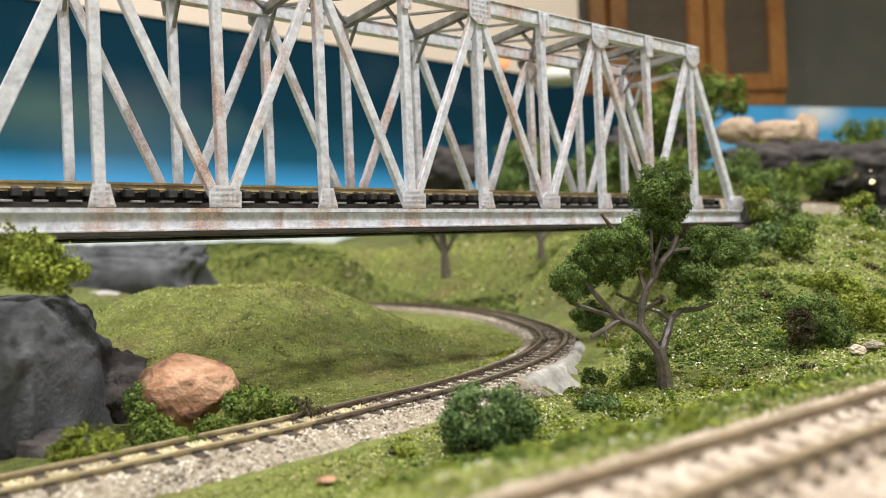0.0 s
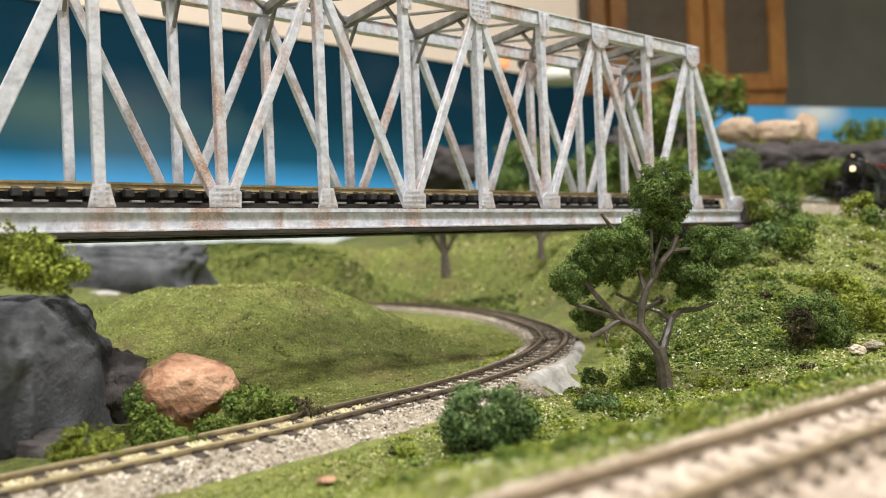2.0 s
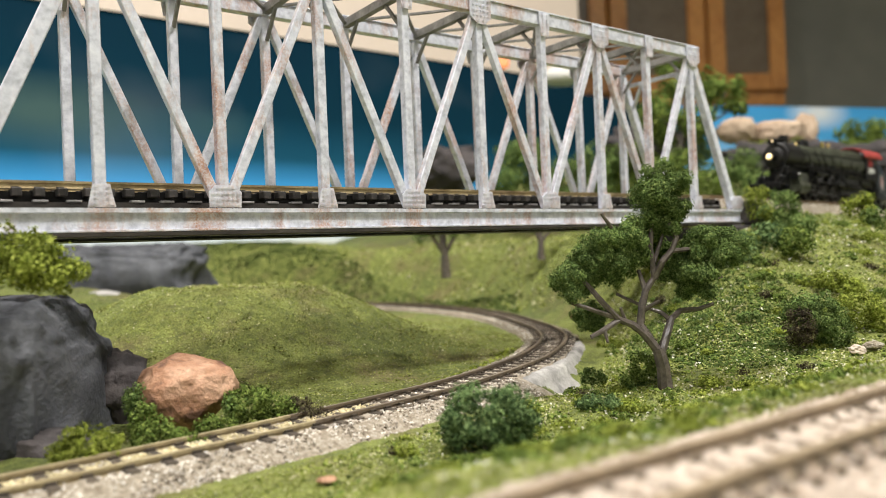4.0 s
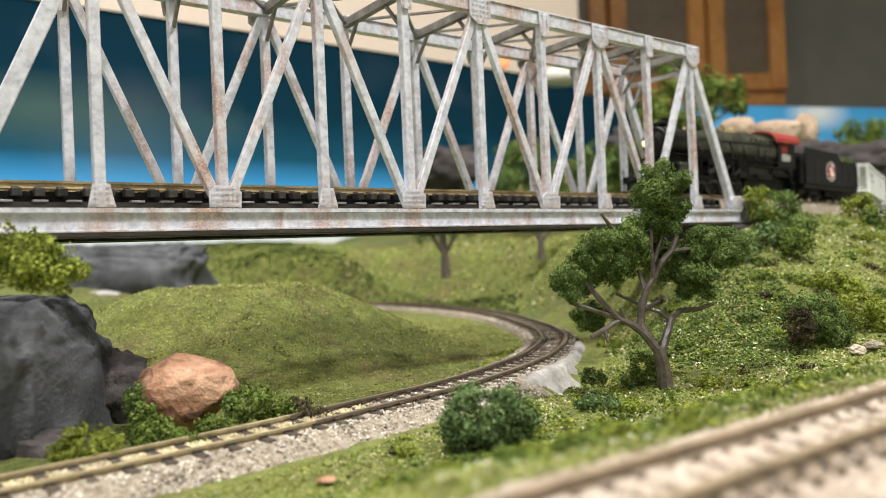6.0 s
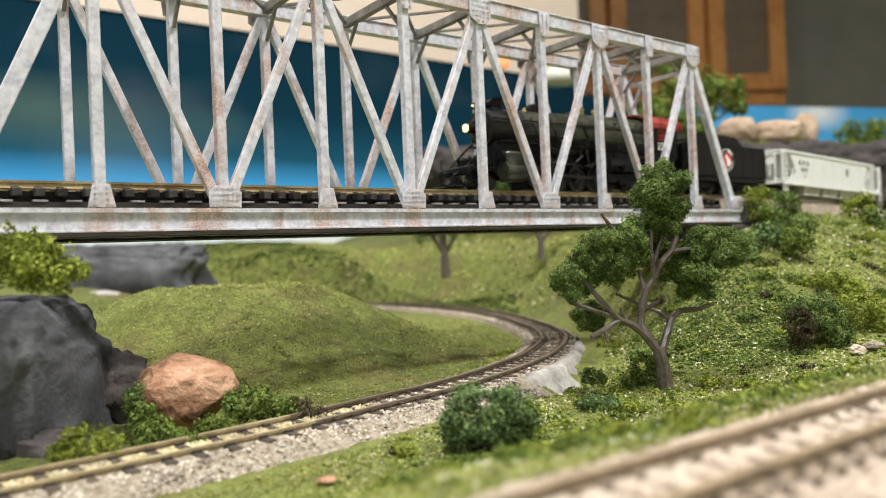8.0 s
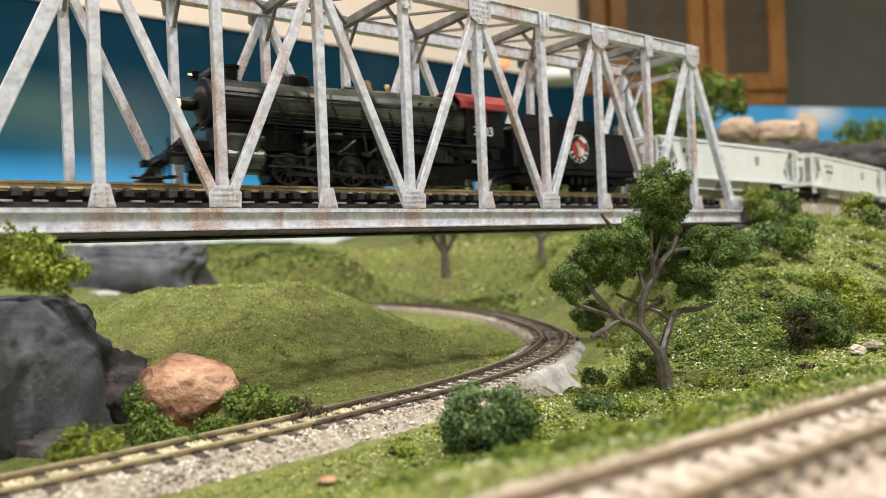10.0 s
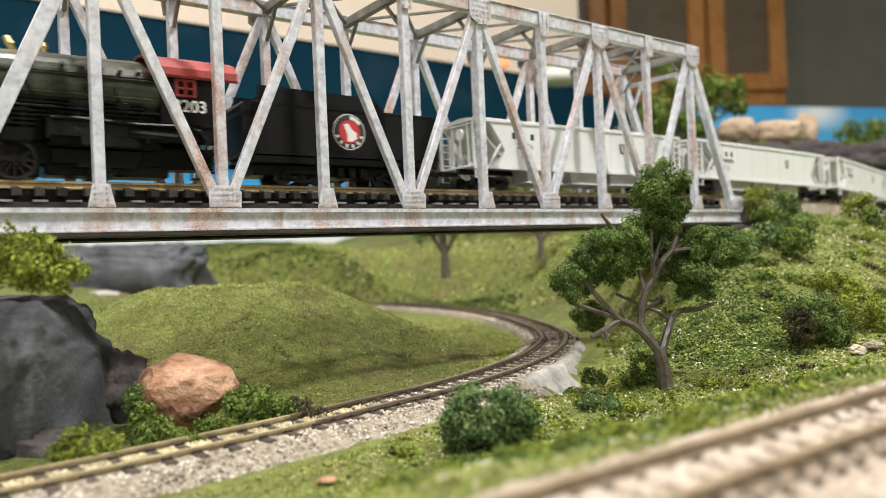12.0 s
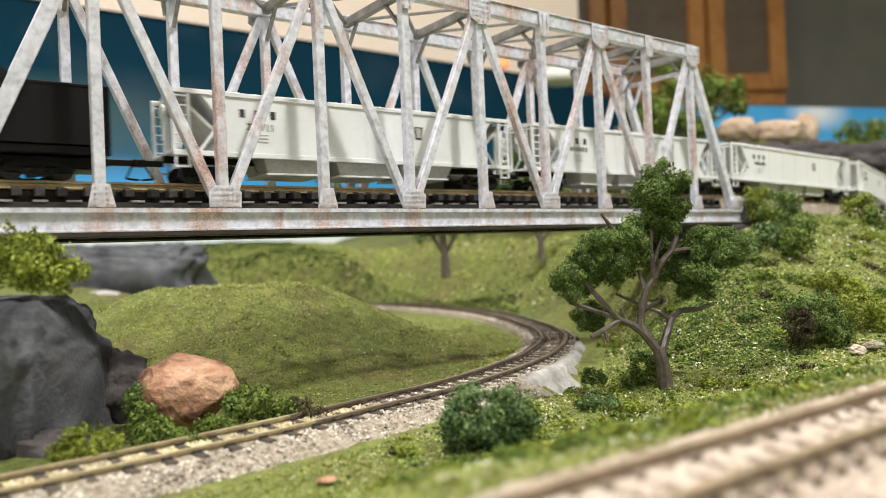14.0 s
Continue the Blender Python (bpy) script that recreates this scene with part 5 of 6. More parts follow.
# ---- small things against the far wall ----
bm = bmesh.new()
loft(bm, [[(r * math.cos(a), r * math.sin(a), z) for a in (2 * math.pi * k / 28 for k in range(28))] for z, r in ((-0.014, 0.012), (-0.012, 0.026), (-0.004, 0.031), (0.006, 0.027), (0.012, 0.016), (0.0145, 0.004))])
bmesh.ops.recalc_face_normals(bm, faces=bm.faces)
dome = smooth(part("white_dome", bm, M_CEILING))
dome.location = (0.1928, 1.1200, 0.3062)
tagged(dome, "small white dome under the soffit", "lamp shade")
# Small orange dot on the soffit with a weak glow of its own.
bm = bmesh.new()
rod(bm, (0, 0, 0), (0, -0.006, 0), 0.009, 0.006, segs=16)
dot = part("orange_dot", bm, M_DOT)
dot.location = (0.0921, 0.9850, 0.2945)
tagged(dot, "small round glowing orange dot on the soffit", "lamp")


# ---- rolling stock ----
def D(d):
    """Along the locomotive: d metres behind the headlight."""
    return d - 0.0475


def ring(x, cy, cz, r, n=24):
    return [(x, cy + r * math.cos(2 * math.pi * k / n), cz + r * math.sin(2 * math.pi * k / n)) for k in range(n)]


def turned(stations, cy, cz, n=24):
    bm = bmesh.new()
    loft(bm, [ring(x, cy, cz, r, n) for x, r in stations])
    bmesh.ops.recalc_face_normals(bm, faces=bm.faces)
    return bm


def block(name, a, b, material, parent, bevel=0.0003, label=""):
    bm = bmesh.new()
    box(bm, a, b, bevel)
    return part(name, bm, material, parent, label)


def wheelset_mesh(r, half, spokes=0, sides=(-1, 1), axle=True):
    """Two wheels on an axle along y."""
    bm = bmesh.new()
    if axle:
        rod(bm, (0, -half, 0), (0, half, 0), r * 0.14, segs=8)
    for s in sides:
        y = s * half
        if spokes:
            prof = [(r, -0.0007), (r, 0.0007), (r * 0.84, 0.0007), (r * 0.84, -0.0007)]
            vs = [[bm.verts.new((q * math.cos(a), y + o, q * math.sin(a))) for q, o in prof] for a in (2 * math.pi * k / 28 for k in range(28))]
            for k in range(28):
                for j in range(4):
                    bm.faces.new((vs[k][j], vs[(k + 1) % 28][j], vs[(k + 1) % 28][(j + 1) % 4], vs[k][(j + 1) % 4]))
            rod(bm, (0, y - 0.0008, 0), (0, y + 0.0008, 0), r * 0.24, segs=12)
            for k in range(spokes):
                a = 2 * math.pi * k / spokes
                beam(bm, (r * 0.2 * math.cos(a), y, r * 0.2 * math.sin(a)), (r * 0.86 * math.cos(a), y, r * 0.86 * math.sin(a)), 0.0006, 0.0006)
            beam(bm, (-r * 0.5, y, -r * 0.62), (r * 0.5, y, -r * 0.62), r * 0.36, 0.0011)
        else:
            rod(bm, (0, y - 0.0006, 0), (0, y + 0.0006, 0), r, segs=22)
            rod(bm, (0, y - 0.0009, 0), (0, y + 0.0009, 0), r * 0.62, segs=16)
            rod(bm, (0, y - 0.0012, 0), (0, y + 0.0012, 0), r * 0.28, segs=10)
    bmesh.ops.recalc_face_normals(bm, faces=bm.faces)
    me = bpy.data.meshes.new("wheelset")
    bm.to_mesh(me)
    bm.free()
    me.materials.append(M_WHEEL)
    return me


W_DRIVER = [wheelset_mesh(0.0050, 0.0052, 12, ()), wheelset_mesh(0.0050, 0.0052, 12, (-1,), False), wheelset_mesh(0.0050, 0.0052, 12, (1,), False)]
W_FREIGHT = wheelset_mesh(0.0027, 0.0052)
W_TRAIL = [wheelset_mesh(0.0034, 0.0052, 10, ()), wheelset_mesh(0.0034, 0.0052, 10, (-1,), False), wheelset_mesh(0.0034, 0.0052, 10, (1,), False)]
ROLLING = []


def add_wheels(parent, mesh, x, r):
    if isinstance(mesh, list):
        w = same("wheelset", mesh[0], parent, pose(x, 0, r))
        for one in mesh[1:]:
            same("wheel", one, w, pose(0, 0, 0))
    else:
        w = same("wheelset", mesh, parent, pose(x, 0, r))
    ROLLING.append((w, x, r))
    return w


def text_part(word, size, material, parent, m, name="number"):
    cu = bpy.data.curves.new(name, "FONT")
    cu.body, cu.size, cu.extrude, cu.offset = word, size, 0.00004, size * 0.012
    cu.align_x, cu.align_y = "CENTER", "CENTER"
    cu.materials.append(material)
    ob = new(name, cu)
    ob.parent, ob.matrix_basis = parent, m
    return ob


def truck(parent, x, wheelbase=0.0105, height_=0.0044):
    """A four-wheel truck with two cast side frames."""
    tk = empty("truck", pose(x, 0, 0))
    tk.parent = parent
    for s in (-1, 1):
        y = s * 0.0068
        bm = bmesh.new()
        box(bm, (-wheelbase / 2 - 0.0016, y - 0.0006, 0.0018), (-wheelbase / 2 + 0.0016, y + 0.0006, 0.0038), 0.0003)
        box(bm, (wheelbase / 2 - 0.0016, y - 0.0006, 0.0018), (wheelbase / 2 + 0.0016, y + 0.0006, 0.0038), 0.0003)
        beam(bm, (-wheelbase / 2, y, 0.0040), (wheelbase / 2, y, 0.0040), 0.0010, 0.0012)
        beam(bm, (-wheelbase / 2, y, 0.0030), (-0.0018, y, 0.0012), 0.0009, 0.0012)
        beam(bm, (wheelbase / 2, y, 0.0030), (0.0018, y, 0.0012), 0.0009, 0.0012)
        box(bm, (-0.0022, y - 0.0007, 0.0008), (0.0022, y + 0.0007, 0.0016))
        for dx in (-0.0009, 0.0, 0.0009):
            rod(bm, (dx, y, 0.0016), (dx, y, 0.0036), 0.0004, segs=6)
        part("side_frame", bm, M_BLACK, tk)
    block("bolster", (-0.0018, -0.0066, 0.0030), (0.0018, 0.0066, 0.0048), M_BLACK, tk)
    for dx in (-wheelbase / 2, wheelbase / 2):
        w = same("wheelset", W_FREIGHT, tk, pose(dx, 0, 0.0027))
        ROLLING.append((w, dx, 0.0027))
    return tk


def coupler(parent, x, way, reach=0.0042):
    x0, x = x, x + way * (reach - 0.0042)
    bm = bmesh.new()
    box(bm, (x0, -0.0008, 0.0050), (x + way * 0.0042, 0.0008, 0.0066), 0.0002)
    box(bm, (x + way * 0.0030, -0.0016, 0.0048), (x + way * 0.0046, 0.0016, 0.0068), 0.0003)
    rod(bm, (x + way * 0.0030, -0.0005, 0.0050), (x + way * 0.0012, -0.0016, 0.0014), 0.0003, segs=6)
    rod(bm, (x + way * 0.0012, -0.0016, 0.0014), (x + way * 0.0044, -0.0022, 0.0010), 0.0003, segs=6)
    part("coupler", bm, M_BLACK, parent)


DRIVERS = (0.0300, 0.0408, 0.0516, 0.0624)
RODS, MAIN_RODS = [], []
EMBLEM_X = -0.0015


def locomotive():
    lo = tagged(empty("steam_locomotive"), "black and olive steam locomotive with a red cab roof", "locomotive")
    Z = 0.0241
    part("boiler", turned([(D(0.0240), 0.0071), (D(0.0245), 0.0074), (D(0.050), 0.0081), (D(0.066), 0.0089), (D(0.097), 0.0092)], 0, Z, 32), M_OLIVE, lo, "olive green boiler jacket")
    for d, rb in ((0.0243, 0.0075), (0.0330, 0.0078), (0.0420, 0.0080), (0.0510, 0.0083), (0.0600, 0.0087), (0.0700, 0.0090), (0.0800, 0.0092), (0.0900, 0.0093)):
        part("boiler_band", turned([(D(d) - 0.0003, rb), (D(d) + 0.0003, rb)], 0, Z, 32), M_OLIVE, lo)
    part("smokebox", turned([(D(0.0068), 0.0066), (D(0.0073), 0.0072), (D(0.0240), 0.0073)], 0, Z, 32), M_GRAPHITE, lo, "graphite grey smokebox")
    part("smokebox_door", turned([(D(0.0052), 0.0034), (D(0.0060), 0.0050), (D(0.0069), 0.0052)], 0, Z - 0.0005, 24), M_GRAPHITE, lo)
    hl = part("headlight", turned([(D(0.0002), 0.0019), (D(0.0040), 0.0019), (D(0.0058), 0.0012)], 0, 0.0232, 18), M_BLACK, lo)
    part("lens", turned([(D(-0.0005), 0.0009), (D(-0.0001), 0.0015), (D(0.0002), 0.0015)], 0, 0.0232, 18), M_LAMP, hl, "glowing warm headlight lens")
    bm = bmesh.new()
    rod(bm, (D(0.0095), -0.0050, 0.0324), (D(0.0095), 0.0050, 0.0324), 0.0014, segs=18)
    part("feedwater_heater", bm, M_BLACK, lo)
    bm = bmesh.new()
    loft(bm, [[(D(0.0160) + r * math.cos(a), r * math.sin(a), z) for a in (2 * math.pi * k / 16 for k in range(16))] for z, r in ((0.0300, 0.0030), (0.0318, 0.0020), (0.0345, 0.0021), (0.0348, 0.0026), (0.0356, 0.0026))])
    part("smokestack", bm, M_BLACK, lo)
    bm = bmesh.new()
    loft(bm, [[(D(0.0362) + a * sx, b * sy, z) for a, b in ((math.copysign(abs(math.cos(t)) ** 0.6, math.cos(t)), math.copysign(abs(math.sin(t)) ** 0.6, math.sin(t))) for t in (2 * math.pi * k / 20 for k in range(20)))] for z, sx, sy in ((0.0295, 0.0050, 0.0038), (0.0326, 0.0045, 0.0034), (0.0340, 0.0042, 0.0031), (0.0348, 0.0034, 0.0024))])
    part("sand_dome", bm, M_BLACK, lo)
    part("steam_dome", turned([(D(0.0530), 0.0012), (D(0.0535), 0.0026), (D(0.0585), 0.0026), (D(0.0590), 0.0012)], 0, 0.0308, 14), M_OLIVE, lo)
    for d, lean, r in ((0.0640, -0.0012, 0.0011), (0.0705, 0.0, 0.0010)):
        bm = bmesh.new()
        rod(bm, (D(d), 0.0004, 0.0322), (D(d + lean), 0.0004, 0.0350), r * 0.7, segs=10)
        rod(bm, (D(d + lean * 0.8), 0.0004, 0.0346), (D(d + lean * 1.5), 0.0004, 0.0364 if lean else 0.0358), r, r * 0.7, segs=12)
        part("safety_valve", bm, M_BRASS, lo, "bright brass safety valve")
    bm = bmesh.new()
    rod(bm, (D(0.0052), 0, 0.0300), (D(0.0052), 0, 0.0328), 0.0005, segs=8)
    box(bm, (D(0.0040), -0.0012, 0.0306), (D(0.0062), 0.0012, 0.0330), 0.0003)
    marker = part("marker_lamp", bm, M_BLACK, lo)
    part("lens", turned([(D(0.0036), 0.0002), (D(0.0038), 0.0004), (D(0.0041), 0.0004)], 0, 0.0318, 12), M_LAMP, marker)
    block("brake_rigging", (D(0.0250), -0.0042, 0.0010), (D(0.0680), 0.0042, 0.0042), M_BLACK, lo, 0.0003)
    block("trailing_beam", (D(0.0690), -0.0046, 0.0016), (D(0.0990), 0.0046, 0.0044), M_BLACK, lo, 0.0003)
    bm = bmesh.new()
    rod(bm, (D(0.0300), 0, 0.0312), (D(0.0300), 0, 0.0332), 0.0010, 0.0004, segs=10)
    part("bell", bm, M_BRASS, lo)
    for s in (-1, 1):
        y = s * 0.0090
        block("running_board", (D(0.0090), y - s * 0.0022, 0.0174), (D(0.0960), y + s * 0.0006, 0.0180), M_BLACK, lo, 0.0001)
        bm = bmesh.new()
        rod(bm, (D(0.0080), s * 0.0078, 0.0262), (D(0.0965), s * 0.0092, 0.0268), 0.00022, segs=6)
        for k in range(9):
            d = 0.008 + k * 0.0104
            rod(bm, (D(d), s * 0.0064, 0.0262), (D(d), s * 0.0084, 0.0264), 0.0002, segs=5)
        part("handrail", bm, M_BLACK, lo)
        bm = bmesh.new()
        for z, r in ((0.0188, 0.0004), (0.0198, 0.0003), (0.0166, 0.0004), (0.0156, 0.0003)):
            rod(bm, (D(0.024), s * 0.0084, z), (D(0.092), s * 0.0086, z), r, segs=6)
        part("pipe_run", bm, M_BLACK, lo)
        bm = bmesh.new()
        rod(bm, (D(0.0096), s * 0.0088, 0.0070), (D(0.0202), s * 0.0088, 0.0070), 0.0033, segs=20)
        box(bm, (D(0.0100), s * 0.0052, 0.0030), (D(0.0194), s * 0.0116, 0.0140), 0.0009)
        part("cylinder", bm, M_OLIVE, lo, "olive green steam cylinder")
        bm = bmesh.new()
        rod(bm, (D(0.0084), s * 0.0088, 0.0122), (D(0.0210), s * 0.0088, 0.0122), 0.0020, segs=16)
        part("valve_chest", bm, M_BLACK, lo)
        bm = bmesh.new()
        rod(bm, (D(0.034), s * 0.0080, 0.0152), (D(0.047), s * 0.0080, 0.0152), 0.0017, segs=14)
        part("air_reservoir", bm, M_BLACK, lo)
        bm = bmesh.new()
        rod(bm, (D(0.060), s * 0.0082, 0.0112), (D(0.060), s * 0.0082, 0.0172), 0.0016, segs=12)
        rod(bm, (D(0.064), s * 0.0082, 0.0112), (D(0.064), s * 0.0082, 0.0172), 0.0016, segs=12)
        part("air_pump", bm, M_BLACK, lo)
        bm = bmesh.new()
        for z in (0.0052, 0.0082):
            beam(bm, (D(0.0225), s * 0.0090, z), (D(0.0345), s * 0.0090, z), 0.0005, 0.0012)
        beam(bm, (D(0.0345), s * 0.0090, 0.0045), (D(0.0345), s * 0.0090, 0.0125), 0.0008, 0.0012)
        beam(bm, (D(0.0345), s * 0.0090, 0.0110), (D(0.0505), s * 0.0090, 0.0100), 0.0005, 0.0006)
        part("crosshead_guide", bm, M_ROD, lo)
    block("frame", (D(0.002), -0.0034, 0.0040), (D(0.112), 0.0034, 0.0100), M_BLACK, lo)
    rg = random.Random(5)
    for s in (-1, 1):
        # drop pipes, brackets and small fittings below and above the running boards
        for k in range(16):
            d = 0.0245 + k * 0.0044 + rg.uniform(-0.001, 0.001)
            bm = bmesh.new()
            z1 = rg.uniform(0.0095, 0.0135)
            rod(bm, (D(d), s * 0.0089, 0.0176), (D(d + rg.uniform(-0.001, 0.001)), s * 0.0090, z1), rg.uniform(0.0002, 0.0004), segs=6)
            box(bm, (D(d) - 0.0006, s * 0.0082, z1 - 0.0008), (D(d) + 0.0006, s * 0.0094, z1 + 0.0003), 0.0002)
            part("drop_pipe", bm, M_ROD if k % 5 == 2 else M_BLACK, lo)
        for k in range(7):
            d = 0.027 + k * 0.0098 + rg.uniform(-0.002, 0.002)
            bm = bmesh.new()
            rod(bm, (D(d), s * 0.0070, 0.0282), (D(d), s * 0.0089, 0.0240), 0.0003, segs=6)
            rod(bm, (D(d), s * 0.0089, 0.0240), (D(d + 0.0022), s * 0.0089, 0.0184), 0.0003, segs=6)
            part("boiler_pipe", bm, M_BLACK, lo)
        for k, (d, w, z) in enumerate(((0.0275, 0.0030, 0.0181), (0.0385, 0.0042, 0.0181), (0.0540, 0.0030, 0.0181), (0.0745, 0.0052, 0.0181), (0.0850, 0.0036, 0.0181))):
            block("tool_box", (D(d), s * 0.0074, z), (D(d + w), s * 0.0092, z + 0.0016 + 0.0005 * (k % 3)), M_BLACK, lo, 0.0003)
    for s in (-1, 1):
        # pipework sweeping under the cab, injector, lubricator, washout plugs and boiler jacket seams
        bm = bmesh.new()
        way = [(0.0700, 0.0150), (0.0760, 0.0152), (0.0900, 0.0146), (0.1010, 0.0148), (0.1060, 0.0138), (0.1078, 0.0112), (0.1076, 0.0080)]
        for (d0, z0), (d1, z1) in zip(way, way[1:]):
            rod(bm, (D(d0), s * 0.0097, z0), (D(d1), s * 0.0097, z1), 0.0006, segs=8)
        part("feed_pipe", bm, M_BLACK, lo)
        bm = bmesh.new()
        rod(bm, (D(0.0880), s * 0.0094, 0.0122), (D(0.1000), s * 0.0094, 0.0118), 0.0012, segs=12)
        rod(bm, (D(0.0925), s * 0.0094, 0.0118), (D(0.0925), s * 0.0094, 0.0096), 0.0008, segs=10)
        part("injector", bm, M_BLACK, lo)
        bm = bmesh.new()
        box(bm, (D(0.0590), s * 0.0084, 0.0088), (D(0.0662), s * 0.0102, 0.0122), 0.0004)
        for k in range(4):
            box(bm, (D(0.0586), s * 0.0083, 0.0128 + k * 0.0011), (D(0.0666), s * 0.0103, 0.0133 + k * 0.0011))
        part("pump_body", bm, M_BLACK, lo)
        bm = bmesh.new()
        for d0, d1, z in ((0.0250, 0.0940, 0.0262), (0.0250, 0.0940, 0.0214)):
            rod(bm, (D(d0), s * 0.0079, z), (D(d1), s * 0.0094, z), 0.00025, segs=6)
        part("jacket_seam", bm, M_OLIVE, lo)
        for k in range(5):
            bm = bmesh.new()
            d = 0.0730 + k * 0.0045
            rod(bm, (D(d), s * 0.0083, 0.0282), (D(d), s * 0.0094, 0.0288), 0.0006, segs=8)
            part("washout_plug", bm, M_OLIVE, lo)
        for k, d in enumerate((0.0345, 0.0455, 0.0560)):
            bm = bmesh.new()
            rod(bm, (D(d), s * 0.0066, 0.0100), (D(d), s * 0.0100, 0.0100), 0.0009, segs=10)
            rod(bm, (D(d), s * 0.0098, 0.0100), (D(d + 0.0060), s * 0.0098, 0.0142), 0.0004, segs=6)
            part("valve_lever", bm, M_ROD, lo)
        bm = bmesh.new()
        box(bm, (D(0.0765), s * 0.0092, 0.0085), (D(0.0900), s * 0.0096, 0.0112), 0.0003)
        for k in range(6):
            box(bm, (D(0.0772 + k * 0.0021), s * 0.0096, 0.0086), (D(0.0778 + k * 0.0021), s * 0.00985, 0.0111))
        part("ash_pan_side", bm, M_GRAPHITE, lo)
    block("frame_saddle", (D(0.022), -0.0044, 0.0102), (D(0.097), 0.0044, 0.0176), M_BLACK, lo)
    block("saddle", (D(0.0090), -0.0052, 0.0060), (D(0.0230), 0.0052, 0.0185), M_BLACK, lo, 0.0008)
    block("firebox", (D(0.0690), -0.0080, 0.0085), (D(0.0965), 0.0080, 0.0215), M_BLACK, lo, 0.0008)
    block("ash_pan", (D(0.0700), -0.0060, 0.0040), (D(0.0920), 0.0060, 0.0086), M_BLACK, lo, 0.0006)
    bm = bmesh.new()
    box(bm, (D(-0.0060), -0.0085, 0.0070), (D(0.0060), 0.0085, 0.0082), 0.0002)
    for s in (-1, 1):
        beam(bm, (D(-0.0050), s * 0.0055, 0.0080), (D(0.0075), s * 0.0050, 0.0190), 0.0007, 0.0007)
        box(bm, (D(-0.0060), s * 0.0050, 0.0012), (D(-0.0035), s * 0.0088, 0.0018))
        rod(bm, (D(-0.0055), s * 0.0084, 0.0018), (D(-0.0055), s * 0.0084, 0.0120), 0.0003, segs=6)
    part("pilot_deck", bm, M_BLACK, lo)
    for k in range(9):
        y = -0.0064 + k * 0.0016
        bm = bmesh.new()
        beam(bm, (D(-0.0050), y, 0.0070), (D(-0.0105 + 0.0040 * abs(k - 4) / 4), y * 0.85, 0.0010), 0.0005, 0.0007)
        part("pilot_bar", bm, M_BLACK, lo)
    block("pilot_sill", (D(-0.0112), -0.0064, 0.0008), (D(-0.0062), 0.0064, 0.0016), M_BLACK, lo)
    coupler(lo, D(-0.0060), -1)
    bm = bmesh.new()
    for (a, b) in (((-0.0062, 0.0066), (-0.0088, 0.0052)), ((-0.0088, 0.0052), (-0.0100, 0.0028)), ((-0.0100, 0.0028), (-0.0116, 0.0016)), ((-0.0116, 0.0016), (-0.0140, 0.0018))):
        rod(bm, (D(a[0]), -0.0030, a[1]), (D(b[0]), -0.0030, b[1]), 0.0005, segs=8)
    part("air_hose", bm, M_BLACK, lo)
    block("buffer_beam", (D(-0.0062), -0.0088, 0.0052), (D(-0.0050), 0.0088, 0.0084), M_BLACK, lo)
    for s in (-1, 1):
        block("air_compressor", (D(0.0000), s * 0.0026, 0.0082), (D(0.0062), s * 0.0070, 0.0128), M_BLACK, lo, 0.0009)
    # cab
    cab = empty("cab")
    cab.parent = lo
    for s in (-1, 1):
        y = s * 0.0094
        bm = bmesh.new()
        a, b = D(0.0960), D(0.1135)
        for (x0, x1, z0, z1) in ((a, b, 0.0155, 0.0230), (a, a + 0.0040, 0.0230, 0.0292), (b - 0.0030, b, 0.0230, 0.0292), (a + 0.0040, b - 0.0030, 0.0276, 0.0292), (a + 0.0095, b - 0.0030, 0.0230, 0.0276)):
            box(bm, (x0, y - 0.0003, z0), (x1, y + 0.0003, z1))
        part("side_wall", bm, M_BLACK, cab)
        bm = bmesh.new()
        for (x0, x1, z0, z1) in ((a + 0.0040, a + 0.0095, 0.0230, 0.0236), (a + 0.0040, a + 0.0095, 0.0271, 0.0277), (a + 0.0040, a + 0.0047, 0.0236, 0.0271), (a + 0.0088, a + 0.0095, 0.0236, 0.0271), (a + 0.0064, a + 0.0071, 0.0236, 0.0271), (a + 0.0047, a + 0.0088, 0.0251, 0.0256)):
            box(bm, (x0, y - s * 0.0004, z0), (x1, y + s * 0.00045, z1))
        part("window_frame", bm, M_RED, cab, "red cab window frame")
        m = pose(D(0.1037), y + s * 0.0005, 0.0203, 90, 0, 0 if s < 0 else 180)
        text_part("3203", 0.0046, M_WHITE_MARK, cab, m)
    block("front_wall", (D(0.0960), -0.0091, 0.0120), (D(0.0968), 0.0091, 0.0300), M_BLACK, cab, 0.0001)
    bm = bmesh.new()
    prof = [(-0.0110, 0.0284), (-0.0108, 0.0304), (-0.0085, 0.0330), (-0.0045, 0.0346), (0, 0.0352), (0.0045, 0.0346), (0.0085, 0.0330), (0.0108, 0.0304), (0.0110, 0.0284)]
    prof = prof + [(y * 0.96, z - 0.0006) for y, z in prof[::-1]]
    loft(bm, [[(x, y, z) for y, z in prof] for x in (D(0.0930), D(0.1170))])
    bmesh.ops.recalc_face_normals(bm, faces=bm.faces)
    part("roof", bm, M_RED, cab, "red arched cab roof")
    block("floor", (D(0.0960), -0.0090, 0.0148), (D(0.1140), 0.0090, 0.0155), M_BLACK, cab, 0.0001)
